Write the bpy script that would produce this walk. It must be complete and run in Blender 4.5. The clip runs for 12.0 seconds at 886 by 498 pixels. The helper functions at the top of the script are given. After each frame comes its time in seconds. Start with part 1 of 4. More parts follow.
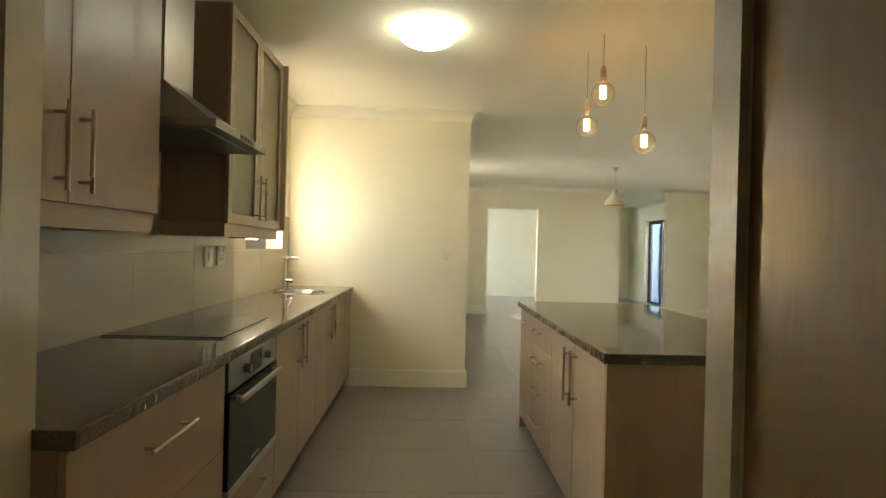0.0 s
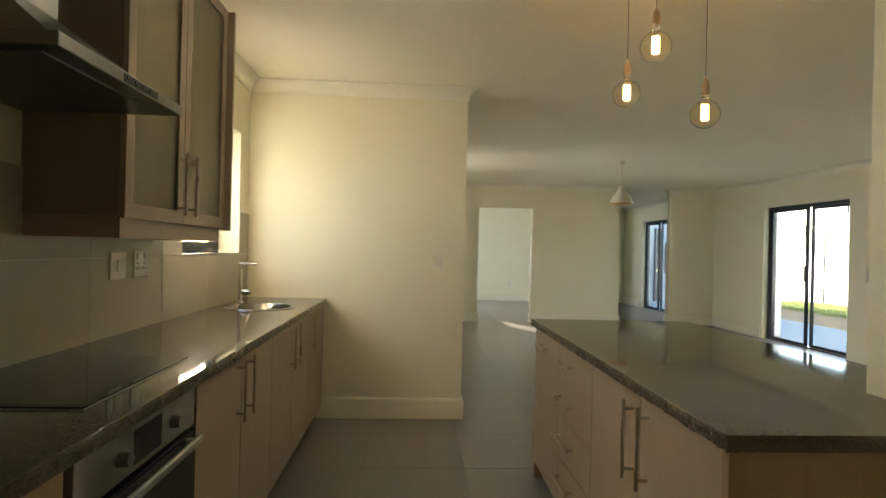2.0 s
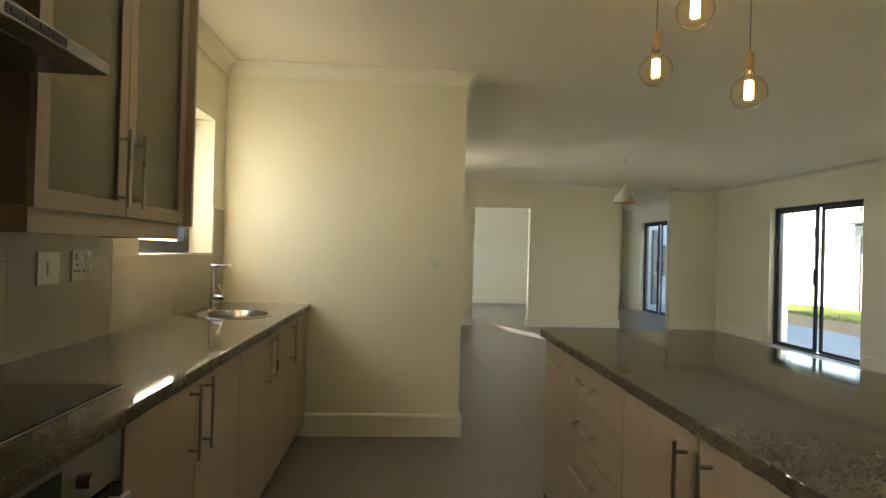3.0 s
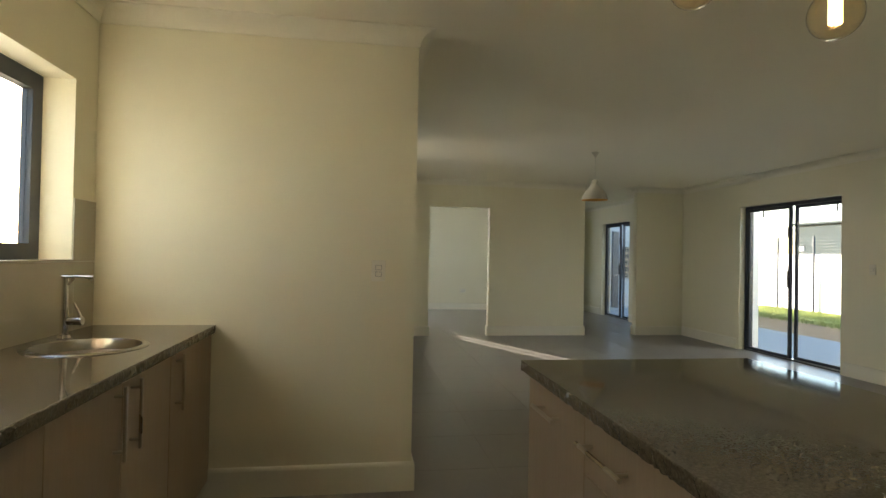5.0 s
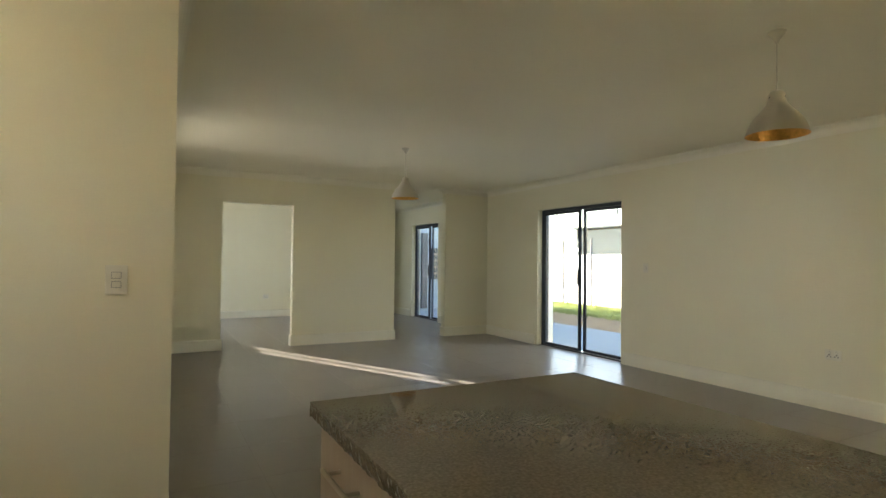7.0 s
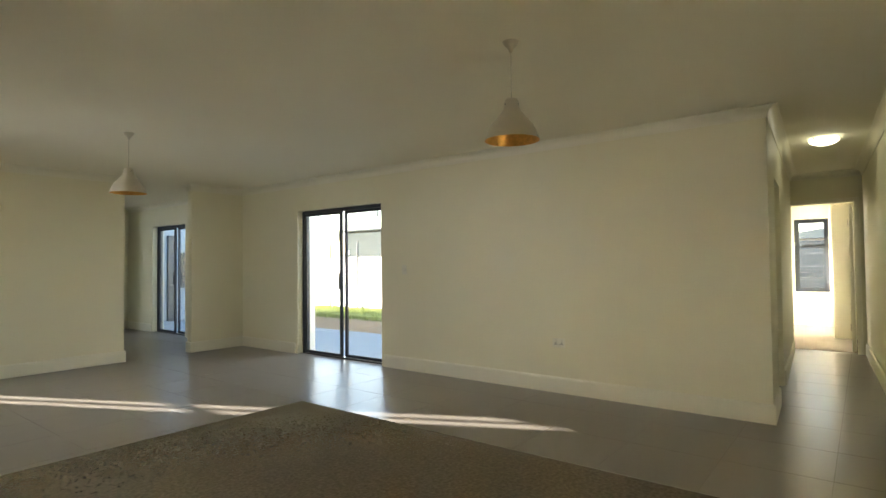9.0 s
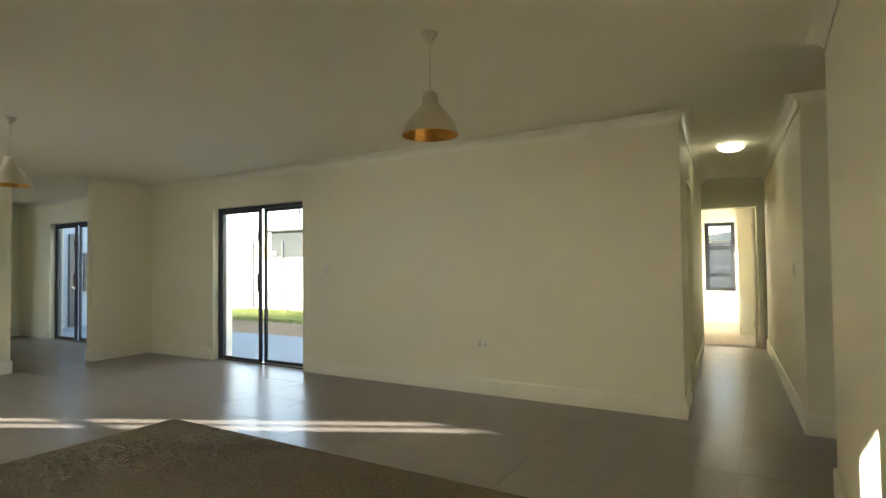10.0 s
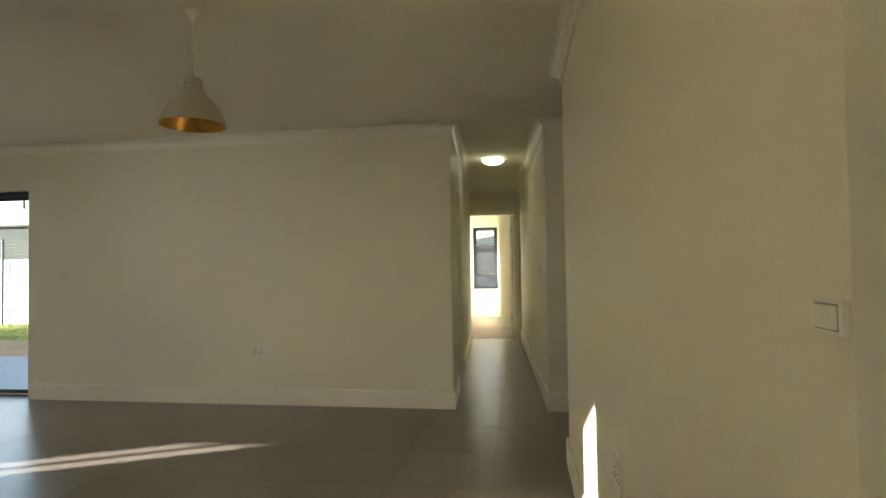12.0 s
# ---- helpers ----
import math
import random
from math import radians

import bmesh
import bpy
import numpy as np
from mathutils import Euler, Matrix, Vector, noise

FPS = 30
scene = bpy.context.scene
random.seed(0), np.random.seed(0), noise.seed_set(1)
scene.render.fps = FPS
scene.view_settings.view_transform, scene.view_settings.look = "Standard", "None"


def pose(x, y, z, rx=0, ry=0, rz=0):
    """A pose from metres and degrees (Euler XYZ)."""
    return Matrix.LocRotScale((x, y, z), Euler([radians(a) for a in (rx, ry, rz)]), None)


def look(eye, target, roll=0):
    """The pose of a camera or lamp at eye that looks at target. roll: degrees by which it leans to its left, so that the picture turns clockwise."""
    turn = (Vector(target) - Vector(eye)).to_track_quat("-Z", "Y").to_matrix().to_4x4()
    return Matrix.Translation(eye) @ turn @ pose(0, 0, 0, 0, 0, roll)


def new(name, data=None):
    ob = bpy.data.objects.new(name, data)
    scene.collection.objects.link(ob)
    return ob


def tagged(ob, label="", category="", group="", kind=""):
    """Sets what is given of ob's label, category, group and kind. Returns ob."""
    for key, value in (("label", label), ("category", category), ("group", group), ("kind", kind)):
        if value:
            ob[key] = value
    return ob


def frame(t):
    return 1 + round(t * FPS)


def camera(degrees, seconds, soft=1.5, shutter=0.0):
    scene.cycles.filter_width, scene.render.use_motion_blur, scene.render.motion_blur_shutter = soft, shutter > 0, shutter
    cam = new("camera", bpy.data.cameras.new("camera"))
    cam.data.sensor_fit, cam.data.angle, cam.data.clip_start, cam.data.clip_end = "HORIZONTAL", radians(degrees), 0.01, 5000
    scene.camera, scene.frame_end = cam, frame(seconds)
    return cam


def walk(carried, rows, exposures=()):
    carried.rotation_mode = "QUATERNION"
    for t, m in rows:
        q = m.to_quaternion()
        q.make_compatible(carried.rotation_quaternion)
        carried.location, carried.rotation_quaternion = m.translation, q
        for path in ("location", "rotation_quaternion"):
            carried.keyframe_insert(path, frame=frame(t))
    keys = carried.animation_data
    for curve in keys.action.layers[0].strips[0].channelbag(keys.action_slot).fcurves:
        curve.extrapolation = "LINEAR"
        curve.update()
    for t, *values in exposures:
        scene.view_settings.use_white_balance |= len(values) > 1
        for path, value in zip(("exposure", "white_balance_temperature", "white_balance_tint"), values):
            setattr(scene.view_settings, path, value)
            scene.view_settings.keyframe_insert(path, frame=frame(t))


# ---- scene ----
cam = camera(78.4, 12.0)
PATH = [
    (0, (0.001, 0.031, 1.271), (0.056, 2.031, 1.268), 1.4),
    (0.5, (-0.021, 0.182, 1.277), (0.056, 2.181, 1.274), 1.6),
    (1, (0.014, 0.411, 1.273), (0.107, 2.409, 1.273), 1.5),
    (1.5, (0.021, 0.633, 1.274), (0.123, 2.63, 1.275), 1.6),
    (2, (-0.038, 0.854, 1.288), (0.076, 2.851, 1.291), 1.4),
    (2.5, (-0.041, 1.043, 1.286), (0.09, 3.039, 1.291), 1.5),
    (4.5, (0.005, 1.838, 1.276), (0.217, 3.827, 1.3), 1.1),
    (5, (0.063, 2.017, 1.282), (0.365, 3.994, 1.308), 1.1),
    (5.5, (0.104, 2.136, 1.271), (0.537, 4.088, 1.302), 1.0),
    (6, (0.105, 2.3, 1.283), (0.713, 4.205, 1.322), 0.9),
    (6.5, (0.173, 2.415, 1.285), (0.961, 4.253, 1.325), 0.8),
    (8.5, (0.537, 2.704, 1.274), (1.96, 4.109, 1.331), -0.3),
    (9, (0.593, 2.675, 1.292), (2.172, 3.901, 1.346), -0.6),
    (9.5, (0.699, 2.678, 1.289), (2.355, 3.797, 1.344), -0.7),
    (10, (0.749, 2.679, 1.282), (2.468, 3.7, 1.338), -0.6),
    (10.5, (0.771, 2.676, 1.294), (2.589, 3.507, 1.345), -0.8),
    (11, (0.803, 2.65, 1.282), (2.706, 3.265, 1.336), -0.7),
    (11.5, (0.789, 2.652, 1.287), (2.746, 3.06, 1.341), -0.8),
    (12, (0.795, 2.647, 1.291), (2.774, 2.936, 1.341), -0.9),
]
walk(cam, [(t, look(eye, target, roll)) for t, eye, target, roll in PATH], [(0, 3.90), (1.5, 3.45), (2.5, 3.25), (4.5, 2.74), (5.5, 2.70), (6.5, 2.98), (8.5, 3.15), (9.5, 3.07), (11, 2.80), (11.5, 2.66), (12, 2.70)])

SKY, SUN, SKY_KITCHEN, SKY_SIDE, SKY_FAR, SKY_BED, DOOR_FILL = 0.15, 5.0, 0.165, 1.3, 4.0, 3.2, 4.5
FIL, DIFF, HALL_DIFF, BULB = 2.2, 1.0, 0.7, 0.045

# ---- light ----
SX = 5.58   # plane of the garden wall
SUN_DIR = Vector((-0.447, 0.894, 0.225)).normalized()
world = bpy.data.worlds.new("sky")
scene.world = world
world.use_nodes = True
wn = world.node_tree
sky = wn.nodes.new("ShaderNodeTexSky")
sky.sky_type = "NISHITA"
sky.sun_disc = False
sky.sun_elevation = radians(13)
sky.sun_rotation = math.atan2(-0.447, 0.894)
wn.links.new(sky.outputs[0], wn.nodes["Background"].inputs[0])
wn.nodes["Background"].inputs[1].default_value = SKY


def lamp(name, kind, m, energy, colour, **more):
    data = bpy.data.lights.new(name, kind)
    data.energy, data.color = energy, colour
    for key, value in more.items():
        if key == "size":
            data.size = value
        if key == "size_y":
            data.shape, data.size_y = "RECTANGLE", value
        if key == "radius":
            data.shadow_soft_size = value
        if key == "angle":
            data.angle = value
        if key == "spread":
            data.spread = value
    ob = new(name, data)
    ob.matrix_world = m
    return ob


lamp("sun", "SUN", look(SUN_DIR * 30, (0, 0, 0)), SUN, (1.0, 0.93, 0.82), angle=radians(0.5))
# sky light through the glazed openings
lamp("sky_kitchen_window", "AREA", look((-1.56, 4.10, 1.56), (0, 4.8, 1.0)), SKY_KITCHEN, (0.95, 0.97, 1.0), size=0.6, size_y=0.6)
lamp("sky_side_window", "AREA", look((0.20, 8.5, 1.82), (3, 8.0, 0.4)), SKY_SIDE, (0.95, 0.96, 1.0), size=0.85, size_y=0.6, spread=radians(110))
lamp("sky_far_window", "AREA", look((0.16, 13.20, 1.4), (3, 12.6, 1.0)), SKY_FAR, (0.74, 0.83, 1.0), size=0.8, size_y=1.4)
lamp("sky_bedroom_window", "AREA", look((11.7, 5.55, 1.5), (11.9, 2, 0.9)), SKY_BED, (0.95, 0.97, 1.0), size=1.5, size_y=1.1)

# added fill lamp, unseen above the door head, brightens the floor inside
lamp("sky_fill_over_door", "AREA", look((SX + 1.5, 8.4, 3.0), (3.2, 8.2, 0.0)), DOOR_FILL, (0.86, 0.93, 1.0), size=1.6, size_y=0.9)

# ---- materials ----
def nodes_of(name):
    m = bpy.data.materials.new(name)
    m.use_nodes = True
    nt = m.node_tree
    return m, nt, nt.nodes["Principled BSDF"]


def surface(name, colour, rough=0.5, metal=0.0, vary=0.06, scale=3.0, grain=60.0, bump=0.0, stretch=(1, 1, 1), piece=0.0, gloss_vary=0.08, coat=0.0, spec=0.5):
    """Paint, board, stone or metal: broad mottling, fine grain, a little relief."""
    m, nt, p = nodes_of(name)
    n, l = nt.nodes, nt.links
    geo = n.new("ShaderNodeNewGeometry")
    mp = n.new("ShaderNodeMapping")
    mp.inputs["Scale"].default_value = stretch
    mp.inputs["Location"].default_value = (0.31, 0.17, 0.37)
    l.new(geo.outputs["Position"], mp.inputs[0])
    broad, fine = n.new("ShaderNodeTexNoise"), n.new("ShaderNodeTexNoise")
    broad.inputs["Scale"].default_value, broad.inputs["Detail"].default_value = scale, 4
    fine.inputs["Scale"].default_value, fine.inputs["Detail"].default_value = grain, 5
    for t in (broad, fine):
        l.new(mp.outputs[0], t.inputs["Vector"])
    add = n.new("ShaderNodeMath")
    add.operation = "ADD"
    l.new(broad.outputs["Fac"], add.inputs[0])
    l.new(fine.outputs["Fac"], add.inputs[1])
    last = add.outputs[0]
    if piece:
        info = n.new("ShaderNodeObjectInfo")
        mul = n.new("ShaderNodeMath")
        mul.operation = "MULTIPLY_ADD"
        l.new(info.outputs["Random"], mul.inputs[0])
        mul.inputs[1].default_value = piece
        l.new(last, mul.inputs[2])
        last = mul.outputs[0]
    ramp = n.new("ShaderNodeMapRange")
    ramp.inputs["From Min"].default_value, ramp.inputs["From Max"].default_value = 0.6, 1.4 + piece
    ramp.inputs["To Min"].default_value, ramp.inputs["To Max"].default_value = 1 - vary, 1 + vary
    l.new(last, ramp.inputs["Value"])
    mix = n.new("ShaderNodeVectorMath")
    mix.operation = "SCALE"
    mix.inputs[0].default_value = colour
    l.new(ramp.outputs[0], mix.inputs["Scale"])
    l.new(mix.outputs[0], p.inputs["Base Color"])
    rr = n.new("ShaderNodeMapRange")
    rr.inputs["From Min"].default_value, rr.inputs["From Max"].default_value = 0.3, 0.7
    rr.inputs["To Min"].default_value, rr.inputs["To Max"].default_value = max(0.02, rough - gloss_vary), min(1, rough + gloss_vary)
    l.new(broad.outputs["Fac"], rr.inputs["Value"])
    l.new(rr.outputs[0], p.inputs["Roughness"])
    p.inputs["Metallic"].default_value = metal
    p.inputs["Specular IOR Level"].default_value = spec
    p.inputs["Coat Weight"].default_value = coat
    p.inputs["Coat Roughness"].default_value = 0.12
    if bump:
        b = n.new("ShaderNodeBump")
        b.inputs["Strength"].default_value, b.inputs["Distance"].default_value = bump, 0.004
        l.new(fine.outputs["Fac"], b.inputs["Height"])
        l.new(b.outputs[0], p.inputs["Normal"])
    return m


def granite_material(name, smooth, dull):
    m, nt, p = nodes_of(name)
    n, l = nt.nodes, nt.links
    geo = n.new("ShaderNodeNewGeometry")
    cells, blots = n.new("ShaderNodeTexVoronoi"), n.new("ShaderNodeTexNoise")
    cells.inputs["Scale"].default_value = 180
    blots.inputs["Scale"].default_value, blots.inputs["Detail"].default_value = 150, 2
    l.new(geo.outputs["Position"], cells.inputs["Vector"])
    l.new(geo.outputs["Position"], blots.inputs["Vector"])
    mixv = n.new("ShaderNodeMath")
    mixv.operation = "MULTIPLY_ADD"
    sep = n.new("ShaderNodeSeparateColor")
    l.new(cells.outputs["Color"], sep.inputs[0])
    l.new(sep.outputs[0], mixv.inputs[0])
    mixv.inputs[1].default_value = 0.22
    half = n.new("ShaderNodeMath")
    half.operation = "MULTIPLY"
    half.inputs[1].default_value = 0.98
    l.new(blots.outputs["Fac"], half.inputs[0])
    l.new(half.outputs[0], mixv.inputs[2])
    ramp = n.new("ShaderNodeValToRGB")
    e = ramp.color_ramp.elements
    e[0].position, e[0].color = 0.36, (0.094, 0.076, 0.048, 1)
    e[1].position, e[1].color = 0.84, (0.158, 0.131, 0.088, 1)
    mid = e.new(0.60)
    mid.color = (0.124, 0.102, 0.068, 1)
    l.new(mixv.outputs[0], ramp.inputs[0])
    l.new(ramp.outputs[0], p.inputs["Base Color"])
    gl = n.new("ShaderNodeMapRange")
    gl.inputs["From Min"].default_value, gl.inputs["From Max"].default_value = 0.35, 0.65
    gl.inputs["To Min"].default_value, gl.inputs["To Max"].default_value = smooth, dull
    l.new(blots.outputs["Fac"], gl.inputs["Value"])
    l.new(gl.outputs[0], p.inputs["Roughness"])
    return m


def wood_material(name, colour, vary=0.09, along="z"):
    """Pale laminate with fine grain running along the board."""
    stretch = {"z": (14, 14, 1.0), "y": (14, 1.0, 14), "x": (1.0, 14, 14)}[along]
    return surface(name, colour, rough=0.36, vary=vary, scale=1.6, grain=9.0, bump=0.02, stretch=stretch)


def glow(name, colour, strength):
    m, nt, p = nodes_of(name)
    p.inputs["Base Color"].default_value = (*colour, 1)
    p.inputs["Emission Color"].default_value = (*colour, 1)
    p.inputs["Emission Strength"].default_value = strength
    return m


def glass(name, colour=(1, 1, 1), rough=0.0, ior=1.45):
    m, nt, p = nodes_of(name)
    p.inputs["Base Color"].default_value = (*colour, 1)
    p.inputs["Transmission Weight"].default_value = 1.0
    p.inputs["Roughness"].default_value = rough
    p.inputs["IOR"].default_value = ior
    return m


PAINT = surface("cream_wall_paint", (0.79, 0.745, 0.555), rough=0.5, vary=0.025, scale=0.9, grain=140, bump=0.03)
CEILING = surface("ceiling_paint", (0.85, 0.81, 0.655), rough=0.75, vary=0.025, scale=0.7, grain=120, bump=0.02)
TRIM = surface("white_trim_paint", (0.81, 0.775, 0.63), rough=0.38, vary=0.03, scale=2, grain=90)
PLASTER = surface("white_outside_plaster", (0.82, 0.82, 0.80), rough=0.85, vary=0.05, scale=1.5, grain=60, bump=0.15)
TILE = surface("grey_floor_tile", (0.235, 0.209, 0.179), rough=0.28, vary=0.04, scale=1.3, grain=25, piece=0.12, gloss_vary=0.0)
GROUT = surface("grey_grout", (0.222, 0.197, 0.168), rough=0.9, vary=0.1, scale=4)
SPLASH = surface("cream_gloss_tile", (0.47, 0.43, 0.32), rough=0.17, vary=0.02, scale=2, grain=30, piece=0.1, gloss_vary=0.03)
GRANITE = granite_material("speckled_granite", 0.045, 0.06)
WORNGRANITE = granite_material("worn_speckled_granite", 0.055, 0.07)
BOARD = wood_material("pale_oak_laminate", (0.385, 0.285, 0.185))
BOARD_H = wood_material("pale_oak_laminate_flat", (0.385, 0.285, 0.185), along="y")
CARCASS = wood_material("brown_cabinet_side", (0.29, 0.215, 0.145))
PANEL = wood_material("warm_brown_end_panel", (0.32, 0.20, 0.115))
DOORWOOD = wood_material("dark_veneer_door", (0.30, 0.21, 0.105))
STEEL = surface("brushed_steel", (0.55, 0.53, 0.49), rough=0.30, metal=1.0, vary=0.02, scale=2, grain=60, gloss_vary=0.03)
SINKSTEEL = surface("sink_steel", (0.36, 0.345, 0.31), rough=0.24, metal=1.0, vary=0.03)
# white plaster of the wing, its bluish shade put into the colour
WINGSHADE = surface("shaded_wing_plaster", (0.30, 0.34, 0.39), rough=0.85, vary=0.05, scale=1.5, grain=60, bump=0.1)
CHROME = surface("chrome", (0.75, 0.74, 0.72), rough=0.08, metal=1.0, vary=0.02)
BRASSY = surface("satin_nickel", (0.50, 0.43, 0.33), rough=0.30, metal=1.0, vary=0.04)
BLACKGLASS = surface("black_ceramic_glass", (0.012, 0.012, 0.013), rough=0.06, vary=0.1, gloss_vary=0.02)
DARK = surface("dark_plastic", (0.02, 0.02, 0.022), rough=0.4, vary=0.1)
ALU = surface("charcoal_aluminium", (0.035, 0.042, 0.055), rough=0.42, vary=0.08, scale=5)
PLASTIC = surface("white_plastic", (0.80, 0.77, 0.64), rough=0.3, vary=0.02)
PANE = glass("clear_pane")
FROST = glass("frosted_cabinet_glass", (0.80, 0.70, 0.42), rough=0.45)
BULBGLASS = glass("amber_bulb_glass", (1.0, 0.94, 0.80), ior=1.45)
FILAMENT = glow("filament", (1.0, 0.62, 0.22), FIL)
DIFFUSER = glow("lamp_diffuser", (0.98, 0.97, 0.80), DIFF)
DIFFUSER2 = glow("hall_lamp_diffuser", (1.0, 0.97, 0.74), HALL_DIFF)
MELAMINE = surface("cream_melamine", (0.62, 0.56, 0.42), rough=0.4, vary=0.03)
# cream frame gloss toned down to tan: the jamb's shade is in this colour
FRAMESHADE = surface("shaded_cream_frame_gloss", (0.56, 0.50, 0.36), rough=0.35, vary=0.04, scale=2)
TILEGROUT = surface("cream_grout", (0.60, 0.56, 0.44), rough=0.8, vary=0.05)
SHADOWGAP = surface("shadow_gap_grey", (0.30, 0.29, 0.26), rough=0.5, vary=0.03)
COPPER = surface("gold_leaf_lining", (0.75, 0.40, 0.10), rough=0.35, metal=1.0, vary=0.25, scale=18, grain=60, bump=0.2)
SHADE = surface("cream_shade_enamel", (0.58, 0.54, 0.42), rough=0.35, vary=0.03)
STEELDARK = surface("dull_panel_steel", (0.30, 0.285, 0.26), rough=0.36, metal=1.0, vary=0.03, scale=2, grain=60, gloss_vary=0.03)
LIGHTWOOD = surface("beech_lampholder", (0.48, 0.32, 0.17), rough=0.5, vary=0.12, scale=8)
PAVING = surface("grey_paving", (0.185, 0.22, 0.25), rough=0.85, vary=0.3, scale=3, grain=40, bump=0.2, piece=0.3)
SOIL = surface("brown_soil", (0.24, 0.165, 0.095), rough=1.0, spec=0.1, vary=0.35, scale=4, grain=30, bump=0.5)
GRASS = surface("lawn_green", (0.27, 0.30, 0.085), rough=0.9, vary=0.35, scale=5, grain=50)
ROOFING = surface("grey_roof_sheet", (0.075, 0.088, 0.086), rough=0.9, spec=0.0, vary=0.08, scale=2)
CARPET = surface("beige_carpet", (0.33, 0.28, 0.22), rough=1.0, vary=0.15, scale=4, grain=90, bump=0.3)


# ---- mesh helpers ----
def bm_box(bm, x0, x1, y0, y1, z0, z1, bevel=0.0):
    made = bmesh.ops.create_cube(bm, size=1.0)["verts"]
    for v in made:
        v.co = Vector((x0 + (v.co.x + 0.5) * (x1 - x0), y0 + (v.co.y + 0.5) * (y1 - y0), z0 + (v.co.z + 0.5) * (z1 - z0)))
    if bevel:
        edges = list({e for v in made for e in v.link_edges})
        bmesh.ops.bevel(bm, geom=edges, offset=bevel, segments=2, profile=0.5, affect="EDGES")
    return bm


def box(x0, x1, y0, y1, z0, z1, bevel=0.0):
    return bm_box(bmesh.new(), x0, x1, y0, y1, z0, z1, bevel)


def bm_rod(bm, a, b, r, r2=None, seg=12):
    a, b = Vector(a), Vector(b)
    d = b - a
    m = Matrix.Translation((a + b) / 2) @ d.to_track_quat("Z", "Y").to_matrix().to_4x4()
    bmesh.ops.create_cone(bm, cap_ends=True, segments=seg, radius1=r, radius2=r if r2 is None else r2, depth=d.length, matrix=m)
    return bm


def lathe(profile, seg=40, centre=(0, 0, 0)):
    """A turned body: (radius, height) pairs spun round the upright axis."""
    bm = bmesh.new()
    rings = []
    for r, z in profile:
        if r < 1e-5:
            rings.append([bm.verts.new((centre[0], centre[1], centre[2] + z))])
        else:
            rings.append([bm.verts.new((centre[0] + r * math.cos(2 * math.pi * i / seg), centre[1] + r * math.sin(2 * math.pi * i / seg), centre[2] + z)) for i in range(seg)])
    for a, b in zip(rings, rings[1:]):
        for i in range(seg):
            j = (i + 1) % seg
            loop = [a[i % len(a)], a[j % len(a)], b[j % len(b)], b[i % len(b)]]
            loop = [v for k, v in enumerate(loop) if v not in loop[:k]]
            if len(loop) > 2:
                bm.faces.new(loop)
    bmesh.ops.recalc_face_normals(bm, faces=bm.faces)
    return bm


def mesh_object(name, bm, material, smooth=False):
    me = bpy.data.meshes.new(name)
    bm.to_mesh(me)
    bm.free()
    me.materials.append(material)
    if smooth:
        for f in me.polygons:
            f.use_smooth = True
    return new(name, me)


def part(name, bm, material, parent, label="", smooth=False):
    ob = mesh_object(name, bm, material, smooth)
    ob.parent = parent
    ob.matrix_parent_inverse = parent.matrix_world.inverted()
    if label:
        tagged(ob, label)
    return ob


def thing(name, at, label, category, group=""):
    ob = new(name)
    ob.empty_display_size = 0.1
    ob.matrix_world = Matrix.Translation(at)
    bpy.context.view_layer.update()
    return tagged(ob, label, category, group)


def structure(name, bm, material, label, category, smooth=False):
    return tagged(mesh_object(name, bm, material, smooth), label, category, kind="structure")


def wall(name, axis, face0, face1, a0, a1, label, holes=(), z1=2.52, material=None):
    """An upright slab between two faces of one axis, along the other, with real openings (a0, a1, z0, z1)."""
    bm = bmesh.new()
    cuts = sorted({a0, a1, *[v for h in holes for v in h[:2]]})
    levels = sorted({0.0, z1, *[v for h in holes for v in h[2:]]})
    for p, q in zip(cuts, cuts[1:]):
        run = None
        for lo, hi in zip(levels, levels[1:]):
            open_here = any(h[0] <= p and q <= h[1] and h[2] <= lo and hi <= h[3] for h in holes)
            if not open_here:
                run = (run[0], hi) if run else (lo, hi)
            if (open_here or hi == levels[-1]) and run:
                if axis == "x":
                    bm_box(bm, face0, face1, p, q, *run)
                else:
                    bm_box(bm, p, q, face0, face1, *run)
                run = None
    bmesh.ops.remove_doubles(bm, verts=bm.verts, dist=1e-4)
    return structure(name, bm, material or PAINT, label, "wall")


def sweep(name, pts, profile, material, label, category, smooth=False):
    """A moulding: a profile (out, height) drawn along a plan line, out to the left of travel, with mitred corners."""
    bm = bmesh.new()
    pts = [Vector(p) for p in pts]
    rings = []
    for i, p in enumerate(pts):
        dirs = []
        if i:
            dirs.append((p - pts[i - 1]).normalized())
        if i < len(pts) - 1:
            dirs.append((pts[i + 1] - p).normalized())
        norms = [Vector((-d.y, d.x)) for d in dirs]
        mid = sum(norms, Vector((0, 0)))
        mid = mid / max(1e-6, mid.dot(norms[0]))
        rings.append([bm.verts.new((p.x + mid.x * u, p.y + mid.y * u, z)) for u, z in profile])
    k = len(profile)
    for a, b in zip(rings, rings[1:]):
        for i in range(k):
            bm.faces.new([a[i], a[(i + 1) % k], b[(i + 1) % k], b[i]])
    bm.faces.new(rings[0])
    bm.faces.new(rings[-1][::-1])
    bmesh.ops.recalc_face_normals(bm, faces=bm.faces)
    return structure(name, bm, material, label, category, smooth)


# ---- the rooms ----
H = 2.52
KX, EX, RX = -1.27, 0.364, 4.385   # kitchen outer wall, end wall's corner, passage
YE, YF, YB, YN, YR = 5.0, 10.68, 14.96, 1.10, 2.372   # end wall, far wall, back wall, near wall, long wall
SK = 0.055  # the hall runs slightly off square

